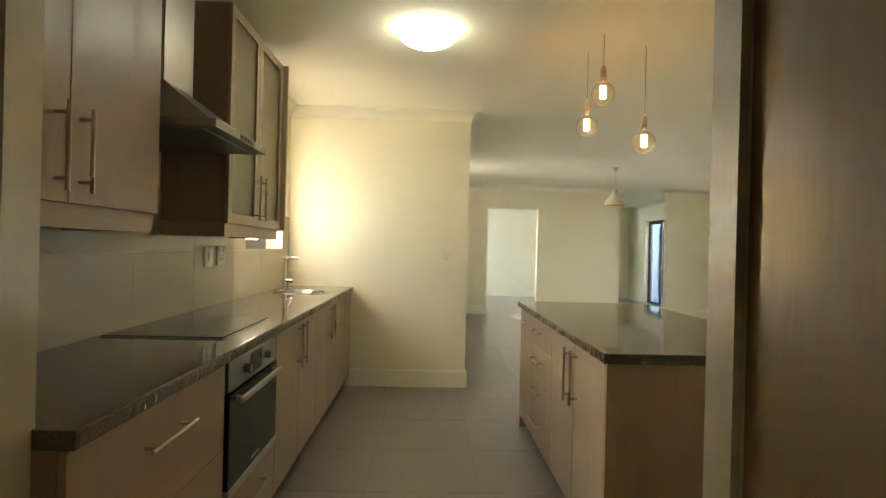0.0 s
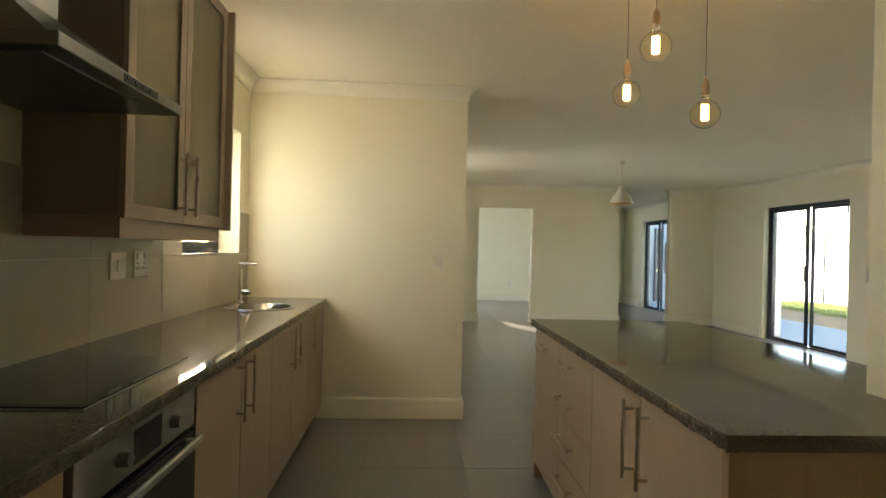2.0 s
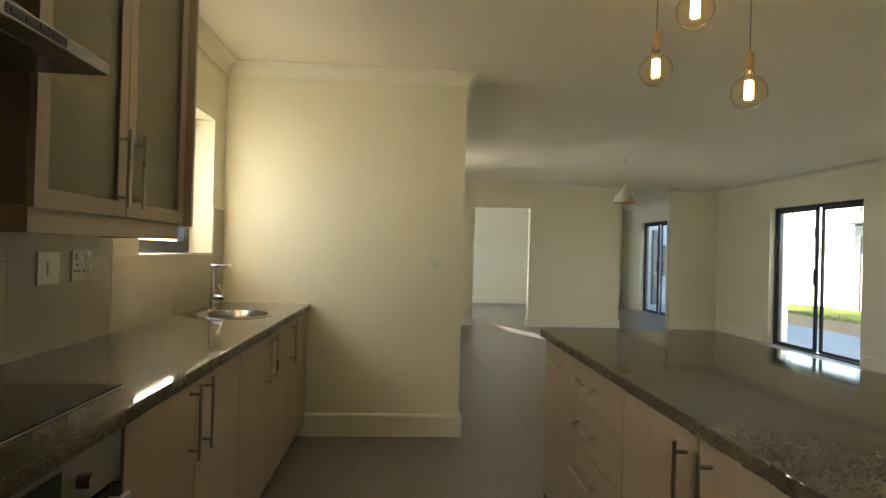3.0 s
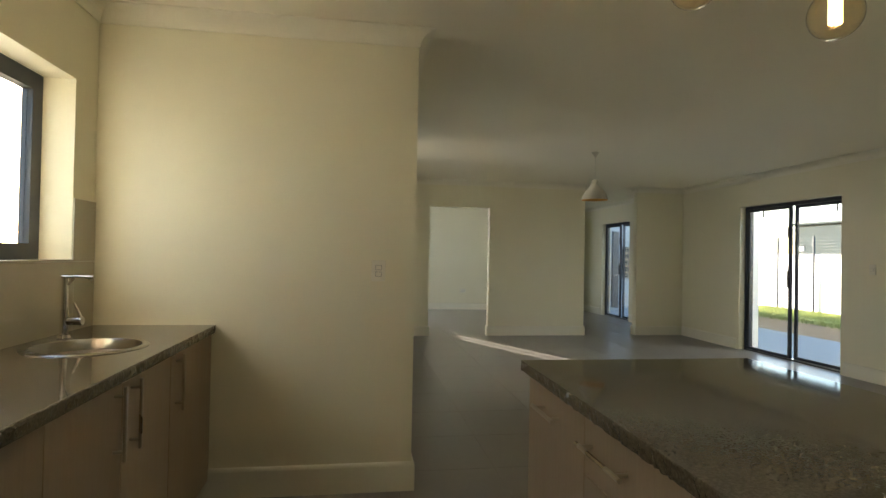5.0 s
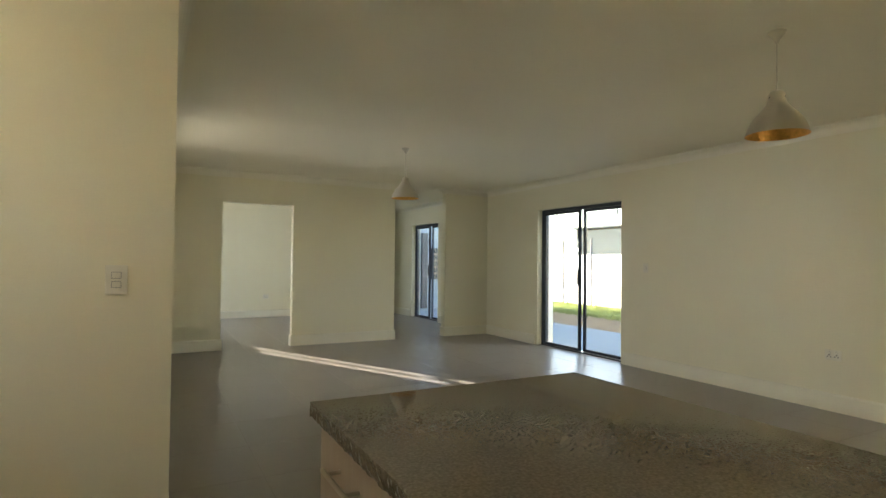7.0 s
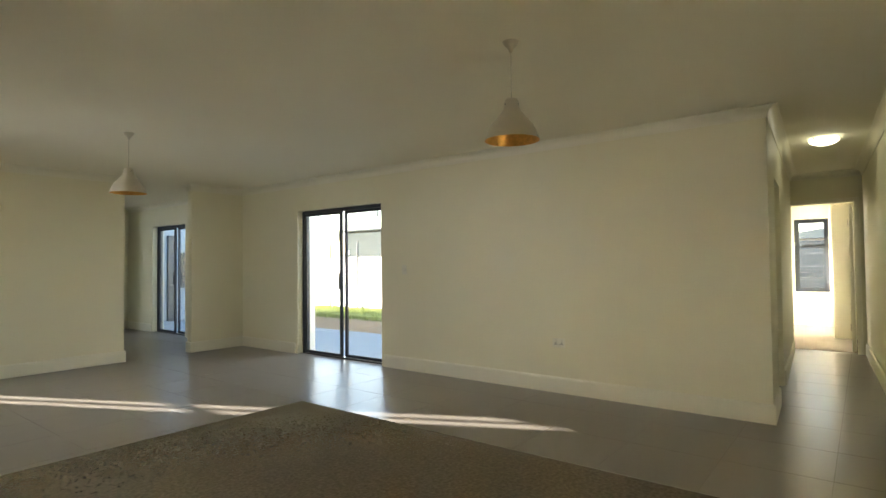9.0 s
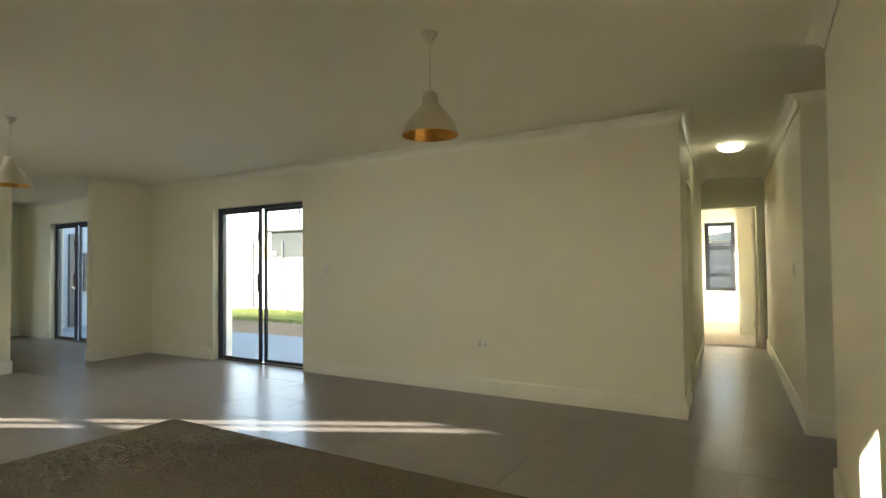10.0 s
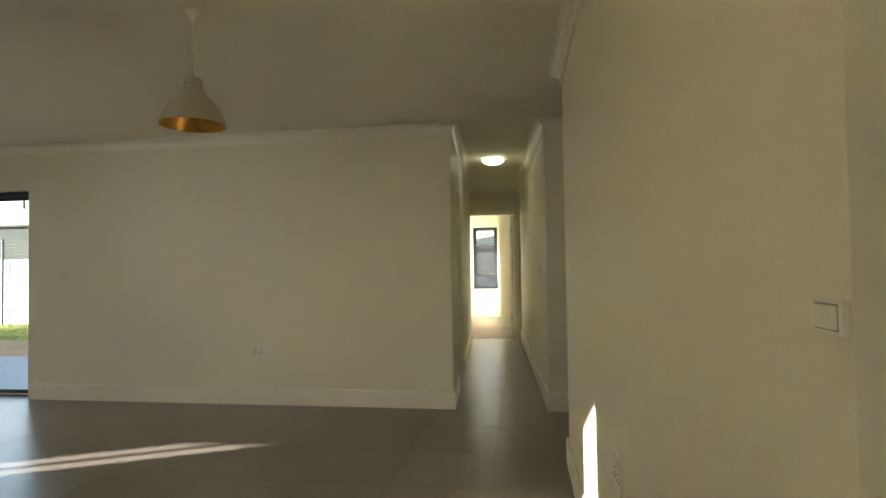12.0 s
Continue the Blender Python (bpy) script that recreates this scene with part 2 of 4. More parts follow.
floor = structure("floor", bm_box(box(-1.6, 5.79, -1.7, 15.3, -0.12, -0.002), 5.79, 13.8, 1.7, 5.6, -0.12, -0.002), GROUT, "grey-brown large tiled floor with thin joints", "floor")
cm = bmesh.new()
bm_box(cm, -1.45, EX, -1.6, 5.15, H, H + 0.2)
bm_box(cm, EX, 5.80, -1.6, 15.2, H, H + 0.2)
bm_box(cm, 5.80, 13.85, 0.3, 5.6, H, H + 0.2)
structure("ceiling", cm, CEILING, "plain off-white plastered ceiling", "ceiling")

wall("wall_kitchen_window", "x", KX - 0.22, KX, -1.6, 5.0, "cream painted kitchen wall with window over sink", [(3.83, 4.79, 1.225, 2.08)])
wall("wall_kitchen_end", "y", YE, YE + 0.15, KX - 0.22, EX, "cream painted wall at the counter's end")
wall("wall_living_side", "x", EX - 0.15, EX, YE + 0.15, 15.2, "cream painted living room side wall", [(7.72, 8.95, 1.5, 2.15), (12.76, 13.64, 0.62, 2.17)])
wall("wall_far", "y", YF, YF + 0.12, EX, 3.79, "cream painted dividing wall with wide doorless opening", [(1.166, 2.15, 0.0, 2.08)])
wall("wall_far_pier", "y", YF, YF + 0.12, 4.73, SX, "cream painted short wall pier by the garden")
# opening added out of view to let far-window light reach the back room
wall("wall_far_partition", "x", 3.67, 3.79, YF + 0.12, YB, "cream painted partition with an unseen opening that passes light", [(11.6, 14.0, 0.0, 2.2)])
wall("wall_back", "y", YB, YB + 0.2, EX, SX, "cream painted back wall")
wall("wall_garden", "x", SX, SX + 0.22, 3.272 + 0.12, YB + 0.2, "cream painted long wall with sliding garden doors", [(7.545, 9.25, 0.0, 2.085), (12.56, 13.85, 0.0, 2.085)])
wall("wall_long", "y", YR - 0.12, YR, 1.30, RX, "cream painted long living room wall")
wall("wall_kitchen_side", "x", 1.30, 1.42, -1.6, YR - 0.12, "cream painted kitchen side wall")
wall("wall_passage_side", "x", RX - 0.12, RX, 0.4, YR - 0.12, "cream painted passage wall")
wall("wall_passage_end", "y", 0.28, 0.4, RX - 0.12, SX + 0.12, "cream painted passage end wall")
wall("wall_passage_far", "x", SX, SX + 0.12, 0.4, 2.44 - 0.12, "cream painted passage wall by the hall")
wall("wall_doorway", "y", 1.02, YN, KX, 1.30, "cream painted wall round the kitchen doorway", [(-0.775, 0.585, 0.0, 2.10)])
wall("wall_entry_back", "y", -1.7, -1.6, KX - 0.22, 1.42, "cream painted entry wall")


def slant_wall(name, x0, x1, yy, thick, label, holes=()):
    """A hall wall, along x with the hall's slight skew."""
    ob = wall(name, "y", 0.0, thick, x0, x1, label, holes)
    for v in ob.data.vertices:
        v.co.y += yy + SK * (v.co.x - SX)
    return ob


slant_wall("wall_hall_right", SX, 9.9, 2.44 - 0.12, 0.12, "cream painted hall wall")
slant_wall("wall_hall_left", SX, 9.9, 3.272, 0.12, "cream painted hall wall with a door recess", [(6.35, 7.15, 0.0, 2.05)])
wall("wall_hall_end", "x", 9.9, 10.02, 1.9, 5.5, "cream painted hall end wall with doorway", [(2.78, 3.52, 0.0, 2.08)])
wall("wall_bedroom_window", "x", 13.5, 13.7, 1.9, 5.5, "cream painted bedroom wall with tall window", [(3.22, 3.79, 0.66, 2.10)])
wall("wall_bedroom_right", "y", 2.70, 3.10, 11.6, 13.5, "cream painted bedroom wall")
wall("wall_bedroom_near", "y", 1.9, 2.0, 10.02, 13.5, "cream painted bedroom wall")
wall("wall_bedroom_left", "y", 5.4, 5.5, 10.02, 13.5, "cream painted bedroom wall with a window", [(10.9, 12.5, 0.9, 2.1)])
structure("bedroom_floor", box(10.02, 13.5, 2.0, 5.4, -0.004, 0.004), CARPET, "beige bedroom carpet", "carpet")

COVE = [(0.0, H - 0.001), (0.085, H - 0.001), (0.085, H - 0.008)] + [(0.085 - 0.077 * math.sin(math.pi / 2 * i / 7), H - 0.008 - 0.072 * (1 - math.cos(math.pi / 2 * i / 7))) for i in range(1, 8)] + [(0.008, H - 0.088), (0.0, H - 0.088)]
hr = lambda x, y: (x, y + SK * (x - SX))
sweep("cornice", [(3.79, YB), (3.79, YF), (EX, YF), (EX, YE), (KX, YE), (KX, YN), (1.30, YN), (1.30, YR), (RX, YR), (RX, 0.4), (SX, 0.4), (SX, 2.44),
                  hr(9.9, 2.44), hr(9.9, 3.272), hr(SX, 3.272), (SX, YF), (4.73, YF), (4.73, YF + 0.12), (SX, YF + 0.12), (SX, YB)], COVE, TRIM, "off-white coved plaster cornice", "cornice", smooth=False)
SKIRT = [(0.0, 0.0), (0.018, 0.0), (0.018, 0.138), (0.015, 0.149), (0.009, 0.155), (0.0, 0.155)]


def skirting(pts):
    return sweep("baseboard", pts, SKIRT, TRIM, "white painted baseboard along the wall", "baseboard")


skirting([(EX, YF), (EX, YE), (-0.735, YE)])
skirting([(1.166, YF + 0.12), (1.166, YF), (EX, YF)])
skirting([(3.79, YB), (3.79, YF), (2.15, YF), (2.15, YF + 0.12)])
skirting([(SX, 9.30), (SX, YF), (4.73, YF), (4.73, YF + 0.12), (SX, YF + 0.12), (SX, 12.51)])
skirting([(SX, 13.90), (SX, YB), (3.79, YB)])
skirting([hr(6.30, 3.272), (SX, 3.272), (SX, 7.50)])
skirting([(1.30, YR), (RX, YR), (RX, 0.4), (SX, 0.4), (SX, 2.44), hr(9.9, 2.44)])
skirting([(9.9, 3.52), hr(7.20, 3.272)])
skirting([(3.67, YB), (EX, YB), (EX, YF + 0.12)])


# ---- windows and doors ----
def rect_frame(bm, axis, plane, depth, a0, a1, z0, z1, w):
    """Four bars round an opening in an upright plane."""
    for p, q, lo, hi in ((a0, a0 + w, z0, z1), (a1 - w, a1, z0, z1), (a0 + w, a1 - w, z0, z0 + w), (a0 + w, a1 - w, z1 - w, z1)):
        if axis == "x":
            bm_box(bm, plane, plane + depth, p, q, lo, hi)
        else:
            bm_box(bm, p, q, plane, plane + depth, lo, hi)
    return bm


def window_unit(name, axis, plane, a0, a1, z0, z1, label, bars=(), mullions=(), w=0.05, sill=True):
    """An aluminium window: frame, bars, each pane."""
    ob = thing(name, (plane if axis == "x" else (a0 + a1) / 2, (a0 + a1) / 2 if axis == "x" else plane, z0), label, "window")
    tagged(ob, kind="structure")
    part("window_frame", rect_frame(bmesh.new(), axis, plane, 0.05, a0, a1, z0, z1, w), ALU, ob)
    for z in bars:
        bm = box(plane + 0.002, plane + 0.048, a0 + w, a1 - w, z - w / 2, z + w / 2) if axis == "x" else box(a0 + w, a1 - w, plane + 0.002, plane + 0.048, z - w / 2, z + w / 2)
        part("transom", bm, ALU, ob)
    for y in mullions:
        part("mullion", box(plane + 0.004, plane + 0.046, y - w / 2, y + w / 2, z0 + w, z1 - w), ALU, ob)
    zs = [z0 + w] + [z for b in bars for z in (b - w / 2, b + w / 2)] + [z1 - w]
    for lo, hi in zip(zs[::2], zs[1::2]):
        if axis == "x":
            sheet = box(plane + 0.022, plane + 0.028, a0 + w, a1 - w, lo, hi)
        else:
            sheet = box(a0 + w, a1 - w, plane + 0.022, plane + 0.028, lo, hi)
        pane = part("pane", sheet, PANE, ob)
        pane.visible_shadow = False
    return ob


window_unit("window_1", "x", KX - 0.19, 3.83, 4.79, 1.225, 2.08, "charcoal aluminium kitchen window in a deep white reveal", w=0.078)
window_unit("window_5", "y", 5.42, 10.9, 12.5, 0.9, 2.1, "charcoal aluminium bedroom side window")
window_unit("window_2", "x", 13.56, 3.22, 3.79, 0.66, 2.10, "charcoal aluminium bedroom window with three panes", bars=(1.00, 1.565), w=0.08)
window_unit("window_3", "x", EX - 0.10, 7.72, 8.95, 1.5, 2.15, "charcoal aluminium high window in the side wall")
window_unit("window_4", "x", EX - 0.10, 12.76, 13.64, 0.62, 2.17, "charcoal aluminium tall window in the far room", bars=(1.42,), mullions=(13.20,))


def sliding_door(name, y0, y1, z1, label, split):
    ob = thing(name, (SX + 0.12, (y0 + y1) / 2, 0), label, "sliding door")
    tagged(ob, kind="structure")
    fm = bmesh.new()
    for p, q, lo, hi in ((y0, y0 + 0.045, 0.0, z1), (y1 - 0.045, y1, 0.0, z1), (y0 + 0.045, y1 - 0.045, z1 - 0.045, z1), (y0 + 0.045, y1 - 0.045, 0.0, 0.012)):
        bm_box(fm, SX + 0.09, SX + 0.19, p, q, lo, hi)
    part("door_frame", fm, ALU, ob)
    part("track", box(SX + 0.095, SX + 0.185, y0 + 0.045, y1 - 0.045, 0.0121, 0.018), STEEL, ob)
    for k, (a, b) in enumerate(((split + 0.012, y1 - 0.045), (y0 + 0.045, split - 0.012))):
        px = SX + 0.100 + 0.042 * k
        leaf = part("door_panel", rect_frame(bmesh.new(), "x", px, 0.036, a, b, 0.0185, z1 - 0.047, 0.036), ALU, ob)
        pane = part("pane", box(px + 0.014, px + 0.022, a + 0.036, b - 0.036, 0.0545, z1 - 0.083), PANE, leaf)
        pane.visible_shadow = False
        if k == 0:
            hb = box(px - 0.022, px, split + 0.020, split + 0.052, 0.95, 1.18, 0.004)
            part("pull_handle", hb, DARK, leaf, "dark moulded pull handle")
            part("latch", box(px - 0.012, px, split + 0.022, split + 0.050, 1.62, 1.76, 0.003), DARK, leaf)
    return ob


garden_door = sliding_door("door_1", 7.545, 9.25, 2.085, "closed charcoal aluminium glass sliding door to the garden", 8.40)
sliding_door("door_2", 12.56, 13.85, 2.085, "charcoal aluminium glass sliding door in the back room", 13.13)

# small dark hooks that hang outside at the door head
for y in (7.80, 9.02):
    part("hanging_hook", bm_rod(bmesh.new(), (SX + 0.200, y, 1.92), (SX + 0.200, y, 2.042), 0.010, None, 8), DARK, garden_door, "short dark hanging hook")

kd = thing("wooden_door", (0.575, 1.0, 0), "dark veneered wooden door standing open at the kitchen doorway", "door")
part("leaf", box(0.590, 0.630, 0.22, 1.015, 0.01, 2.06, 0.002), DOORWOOD, kd)
for z in (0.25, 1.80):
    part("hinge", bm_rod(bmesh.new(), (0.588, 1.012, z), (0.588, 1.012, z + 0.10), 0.006), STEEL, kd)
fr = bmesh.new()
bm_box(fr, 0.567, 0.585, 1.015, YN + 0.012, 0.0, 2.10)
bm_box(fr, -0.775, -0.757, 1.015, YN + 0.012, 0.0, 2.10)
bm_box(fr, -0.757, 0.567, 1.015, YN + 0.012, 2.08, 2.10)
structure("door_frame", fr, FRAMESHADE, "cream gloss painted doorway frame", "door frame")

hd = thing("hall_door", hr(6.75, 3.43)[:2] + (0,), "cream painted closed flush door in the hall", "door")
part("leaf", box(6.37, 7.13, 3.475, 3.515, 0.01, 2.04, 0.002), TRIM, hd)
part("knob", lathe([(0, -0.05), (0.02, -0.045), (0.022, -0.02), (0.008, -0.012), (0.008, 0)], 16, (7.06, 3.45, 1.02)), CHROME, hd, smooth=True)
bd = thing("bedroom_door", (10.02, 2.80, 0), "white painted door standing open into the bedroom", "door")
part("leaf", box(10.03, 10.80, 2.80, 2.84, 0.01, 2.05, 0.002), TRIM, bd)
for z in (0.3, 1.75):
    part("hinge", bm_rod(bmesh.new(), (10.026, 2.85, z), (10.026, 2.85, z + 0.1), 0.006), BRASSY, bd)
bf = bmesh.new()
for a, b, lo, hi in ((2.72, 2.78, 0, 2.14), (3.52, 3.58, 0, 2.14), (2.78, 3.52, 2.08, 2.14)):
    bm_box(bf, 9.885, 9.9, a, b, lo, hi, 0.003)
structure("trim", bf, TRIM, "cream painted architrave round the bedroom doorway", "trim")


# ---- kitchen ----
def bar_handle(parent, a, b, out, r=0.006):
    """A round bar on two posts; out: from the bar back to the door's face."""
    a, b, out = Vector(a), Vector(b), Vector(out)
    bm = bm_rod(bmesh.new(), a, b, r)
    d = (b - a).normalized() * 0.03
    for p in (a + d, b - d):
        bm_rod(bm, p, p + out, r * 0.85)
    return part("handle", bm, BRASSY, parent, "satin metal bar handle", smooth=False)


def front_door(parent, face, sign, y0, y1, z0, z1, handle=None, name="door", mat=None):
    """A laminate door or drawer front on a face x = face; sign: the way it looks along x. handle: (y0, z0, y1, z1)."""
    g = 0.0018
    d = part(name, box(min(face, face - sign * 0.018), max(face, face - sign * 0.018), y0 + g, y1 - g, z0 + g, z1 - g, 0.0012), mat or BOARD, parent)
    if handle:
        x = face + sign * 0.034
        bar_handle(d, (x, handle[0], handle[1]), (x, handle[2], handle[3]), (-sign * 0.034, 0, 0))
    return d


LF = -0.690   # fronts of the wall run


def base_cabinet(y0, y1, label, fronts):
    ob = thing("base_cabinet", ((LF + KX) / 2, (y0 + y1) / 2, 0), label, "cabinet", "base cabinets along the wall")
    part("body", box(KX + 0.002, LF - 0.019, y0, y1, 0.10, 0.859), CARCASS, ob)
    part("plinth", box(-0.78, -0.765, y0, y1, 0.0, 0.10), BOARD_H, ob, "pale laminate plinth")
    for a, b, lo, hi, handle, kind in fronts:
        front_door(ob, LF, 1, a, b, lo, hi, handle, kind)
    return ob


base_cabinet(1.102, 1.93, "pale oak laminate drawer cabinet beside the oven", [
    (1.102, 1.93, 0.56, 0.855, (1.37, 0.755, 1.63, 0.755), "drawer_front"),
    (1.102, 1.93, 0.10, 0.56, (1.38, 0.42, 1.64, 0.42), "drawer_front")])
base_cabinet(2.57, 3.48, "pale oak laminate two-door base cabinet", [
    (2.57, 3.02, 0.10, 0.855, (2.965, 0.615, 2.965, 0.85), "door"), (3.02, 3.48, 0.10, 0.855, (3.075, 0.615, 3.075, 0.85), "door")])
base_cabinet(3.48, 4.38, "pale oak laminate sink cabinet with two doors", [
    (3.48, 3.925, 0.10, 0.855, (3.865, 0.615, 3.865, 0.85), "door"), (3.925, 4.38, 0.10, 0.855, (3.99, 0.615, 3.99, 0.85), "door")])
base_cabinet(4.38, 4.995, "pale oak laminate base cabinet by the wall", [
    (4.38, 4.995, 0.10, 0.855, (4.445, 0.615, 4.445, 0.85), "door")])

oc = thing("oven_cabinet", (-0.98, 2.25, 0), "pale oak laminate oven housing with a drawer below", "cabinet")
oh = bmesh.new()
bm_box(oh, KX + 0.002, LF - 0.019, 1.932, 1.95, 0.10, 0.859)
bm_box(oh, KX + 0.002, LF - 0.019, 2.55, 2.568, 0.10, 0.859)
bm_box(oh, KX + 0.002, LF - 0.019, 1.95, 2.55, 0.10, 0.36)
part("body", oh, CARCASS, oc)
part("plinth", box(-0.78, -0.765, 1.932, 2.568, 0.0, 0.10), BOARD_H, oc)
front_door(oc, LF, 1, 1.932, 2.568, 0.10, 0.355, (2.10, 0.27, 2.40, 0.27), "drawer_front")

ov = thing("oven", (-0.9, 2.25, 0.36), "built-in stainless steel oven with black glass door", "oven")
part("body", box(-1.20, LF - 0.02, 1.955, 2.545, 0.362, 0.856), DARK, ov)
part("control_panel", box(LF - 0.019, LF + 0.004, 1.953, 2.547, 0.742, 0.856, 0.002), STEELDARK, ov, "brushed steel control panel")
od = part("oven_door", box(LF - 0.019, LF + 0.010, 1.953, 2.547, 0.395, 0.730, 0.003), BLACKGLASS, ov, "black glass oven door")
part("door_trim", box(LF - 0.017, LF + 0.0125, 1.953, 2.547, 0.364, 0.394, 0.002), STEEL, od)
part("display", box(LF + 0.0042, LF + 0.006, 2.185, 2.325, 0.758, 0.840), BLACKGLASS, ov, "dark oven display")
for y in (2.12, 2.39):
    k = bmesh.new()
    bm_rod(k, (LF + 0.004, y, 0.797), (LF + 0.030, y, 0.797), 0.018, 0.016, 24)
    part("knob", k, STEELDARK, ov, "steel rotary oven knob")
hb = bmesh.new()
bm_box(hb, LF + 0.032, LF + 0.046, 1.985, 2.515, 0.698, 0.722, 0.005)
for y in (2.02, 2.48):
    bm_box(hb, LF + 0.011, LF + 0.032, y - 0.01, y + 0.01, 0.702, 0.718)
part("oven_handle", hb, STEEL, od, "flat steel oven handle")
part("brand_plate", box(LF + 0.0102, LF + 0.0108, 2.20, 2.30, 0.42, 0.428), STEEL, od)


def slab_with_hole(x0, x1, y0, y1, z0, z1, hole):
    """A stone top with a round cut-out where a bowl sits, square-sided."""
    bm = bmesh.new()
    hx, hy, r = hole
    rect = [bm.verts.new((x, y, z1)) for x, y in ((x0, y0), (x1, y0), (x1, y1), (x0, y1))]
    ring = [bm.verts.new((hx + r * math.cos(2 * math.pi * i / 48), hy + r * math.sin(2 * math.pi * i / 48), z1)) for i in range(48)]
    rim = [bm.edges.new((rect[i], rect[(i + 1) % 4])) for i in range(4)]
    cut = [bm.edges.new((ring[i], ring[(i + 1) % 48])) for i in range(48)]
    bmesh.ops.triangle_fill(bm, use_beauty=True, edges=rim + cut)
    top = list(bm.faces)
    made = bmesh.ops.extrude_face_region(bm, geom=top)["geom"]
    for v in made:
        if isinstance(v, bmesh.types.BMVert):
            v.co.z = z0
    bmesh.ops.recalc_face_normals(bm, faces=bm.faces)
    return bm


SINK = (-0.985, 4.335, 0.205)
ct = thing("countertop", (-0.97, 3.05, 0.86), "polished grey-brown speckled granite countertop along the wall", "countertop")
def rough_edge(x, y0, y1, z0, z1, seed):
    """The rock-pitched front of a stone top: rings broken unevenly along it."""
    chip = random.Random(seed)
    bm = bmesh.new()
    steps = round((y1 - y0) / 0.011)
    rows = []
    for depth, low, high in ((0.0, 0.0, 0.0), (0.002, 0.003, 0.004), (0.012, 0.003, 0.006), (0.025, 0.001, 0.004), (0.040, -0.003, 0.001)):
        rows.append([bm.verts.new((x + (chip.uniform(low, high) if 0 < k < steps else low), y0 + (y1 - y0) * k / steps,
                                   max(z0, min(z1, z1 - depth + (chip.uniform(-0.002, 0.002) if depth else 0))))) for k in range(steps + 1)])
    for a, b in zip(rows, rows[1:]):
        for k in range(steps):
            bm.faces.new([a[k], b[k], b[k + 1], a[k + 1]])
    bmesh.ops.recalc_face_normals(bm, faces=bm.faces)
    return bm


part("slab", slab_with_hole(KX + 0.001, -0.674, 1.102, 4.998, 0.860, 0.900, SINK), WORNGRANITE, ct)
part("edge", rough_edge(-0.674, 1.102, 4.998, 0.860, 0.900, 7), WORNGRANITE, ct, "rough broken stone edge")

sk = thing("sink", (SINK[0], SINK[1], 0.74), "round stainless steel inset sink bowl", "sink")
prof = [(0.0, -0.150), (0.03, -0.150), (0.15, -0.146), (0.175, -0.130), (0.185, -0.08), (0.188, 0.001), (0.192, 0.005), (0.214, 0.004), (0.218, 0.0)]
part("bowl", lathe(prof, 56, (SINK[0], SINK[1], 0.9005)), SINKSTEEL, sk, smooth=True)
part("drain", lathe([(0.0, 0.004), (0.03, 0.004), (0.038, 0.001)], 24, (SINK[0], SINK[1], 0.752)), CHROME, sk, smooth=True)

tp = thing("tap", (-1.185, 4.57, 0.90), "tall chrome single-lever kitchen mixer tap", "tap")
tb = bm_rod(bmesh.new(), (-1.185, 4.57, 0.9005), (-1.185, 4.57, 0.912), 0.026, 0.023, 24)
bm_rod(tb, (-1.185, 4.57, 0.912), (-1.185, 4.57, 1.020), 0.0165, 0.0160, 24)
bm_rod(tb, (-1.185, 4.57, 1.020), (-1.185, 4.57, 1.160), 0.0125, 0.0115, 24)
part("body", tb, CHROME, tp, smooth=False)
ts = box(-1.197, -1.070, 4.559, 4.581, 1.156, 1.168, 0.003)
bm_rod(ts, (-1.085, 4.57, 1.156), (-1.085, 4.57, 1.146), 0.009, None, 16)
bm_rod(ts, (-1.176, 4.57, 1.130), (-1.150, 4.57, 1.157), 0.006, 0.005, 10)
part("spout", ts, CHROME, tp)
tl = bm_rod(bmesh.new(), (-1.170, 4.57, 0.972), (-1.118, 4.57, 0.972), 0.017, 0.017, 20)
bm_rod(tl, (-1.118, 4.57, 0.972), (-1.112, 4.57, 0.972), 0.019, 0.018, 20)
bm_rod(tl, (-1.120, 4.57, 0.985), (-1.148, 4.57, 1.050), 0.008, 0.004, 12)
part("lever", tl, CHROME, tp)

hob = thing("hob", (-1.01, 2.44, 0.90), "black ceramic glass electric hob set on granite", "hob")
part("glass_plate", box(-1.245, -0.782, 2.145, 2.735, 0.9005, 0.9065, 0.002), BLACKGLASS, hob)
part("bezel", box(-1.247, -0.780, 2.143, 2.737, 0.9002, 0.9030), STEEL, hob)
UF = -0.95   # fronts of the wall cabinets


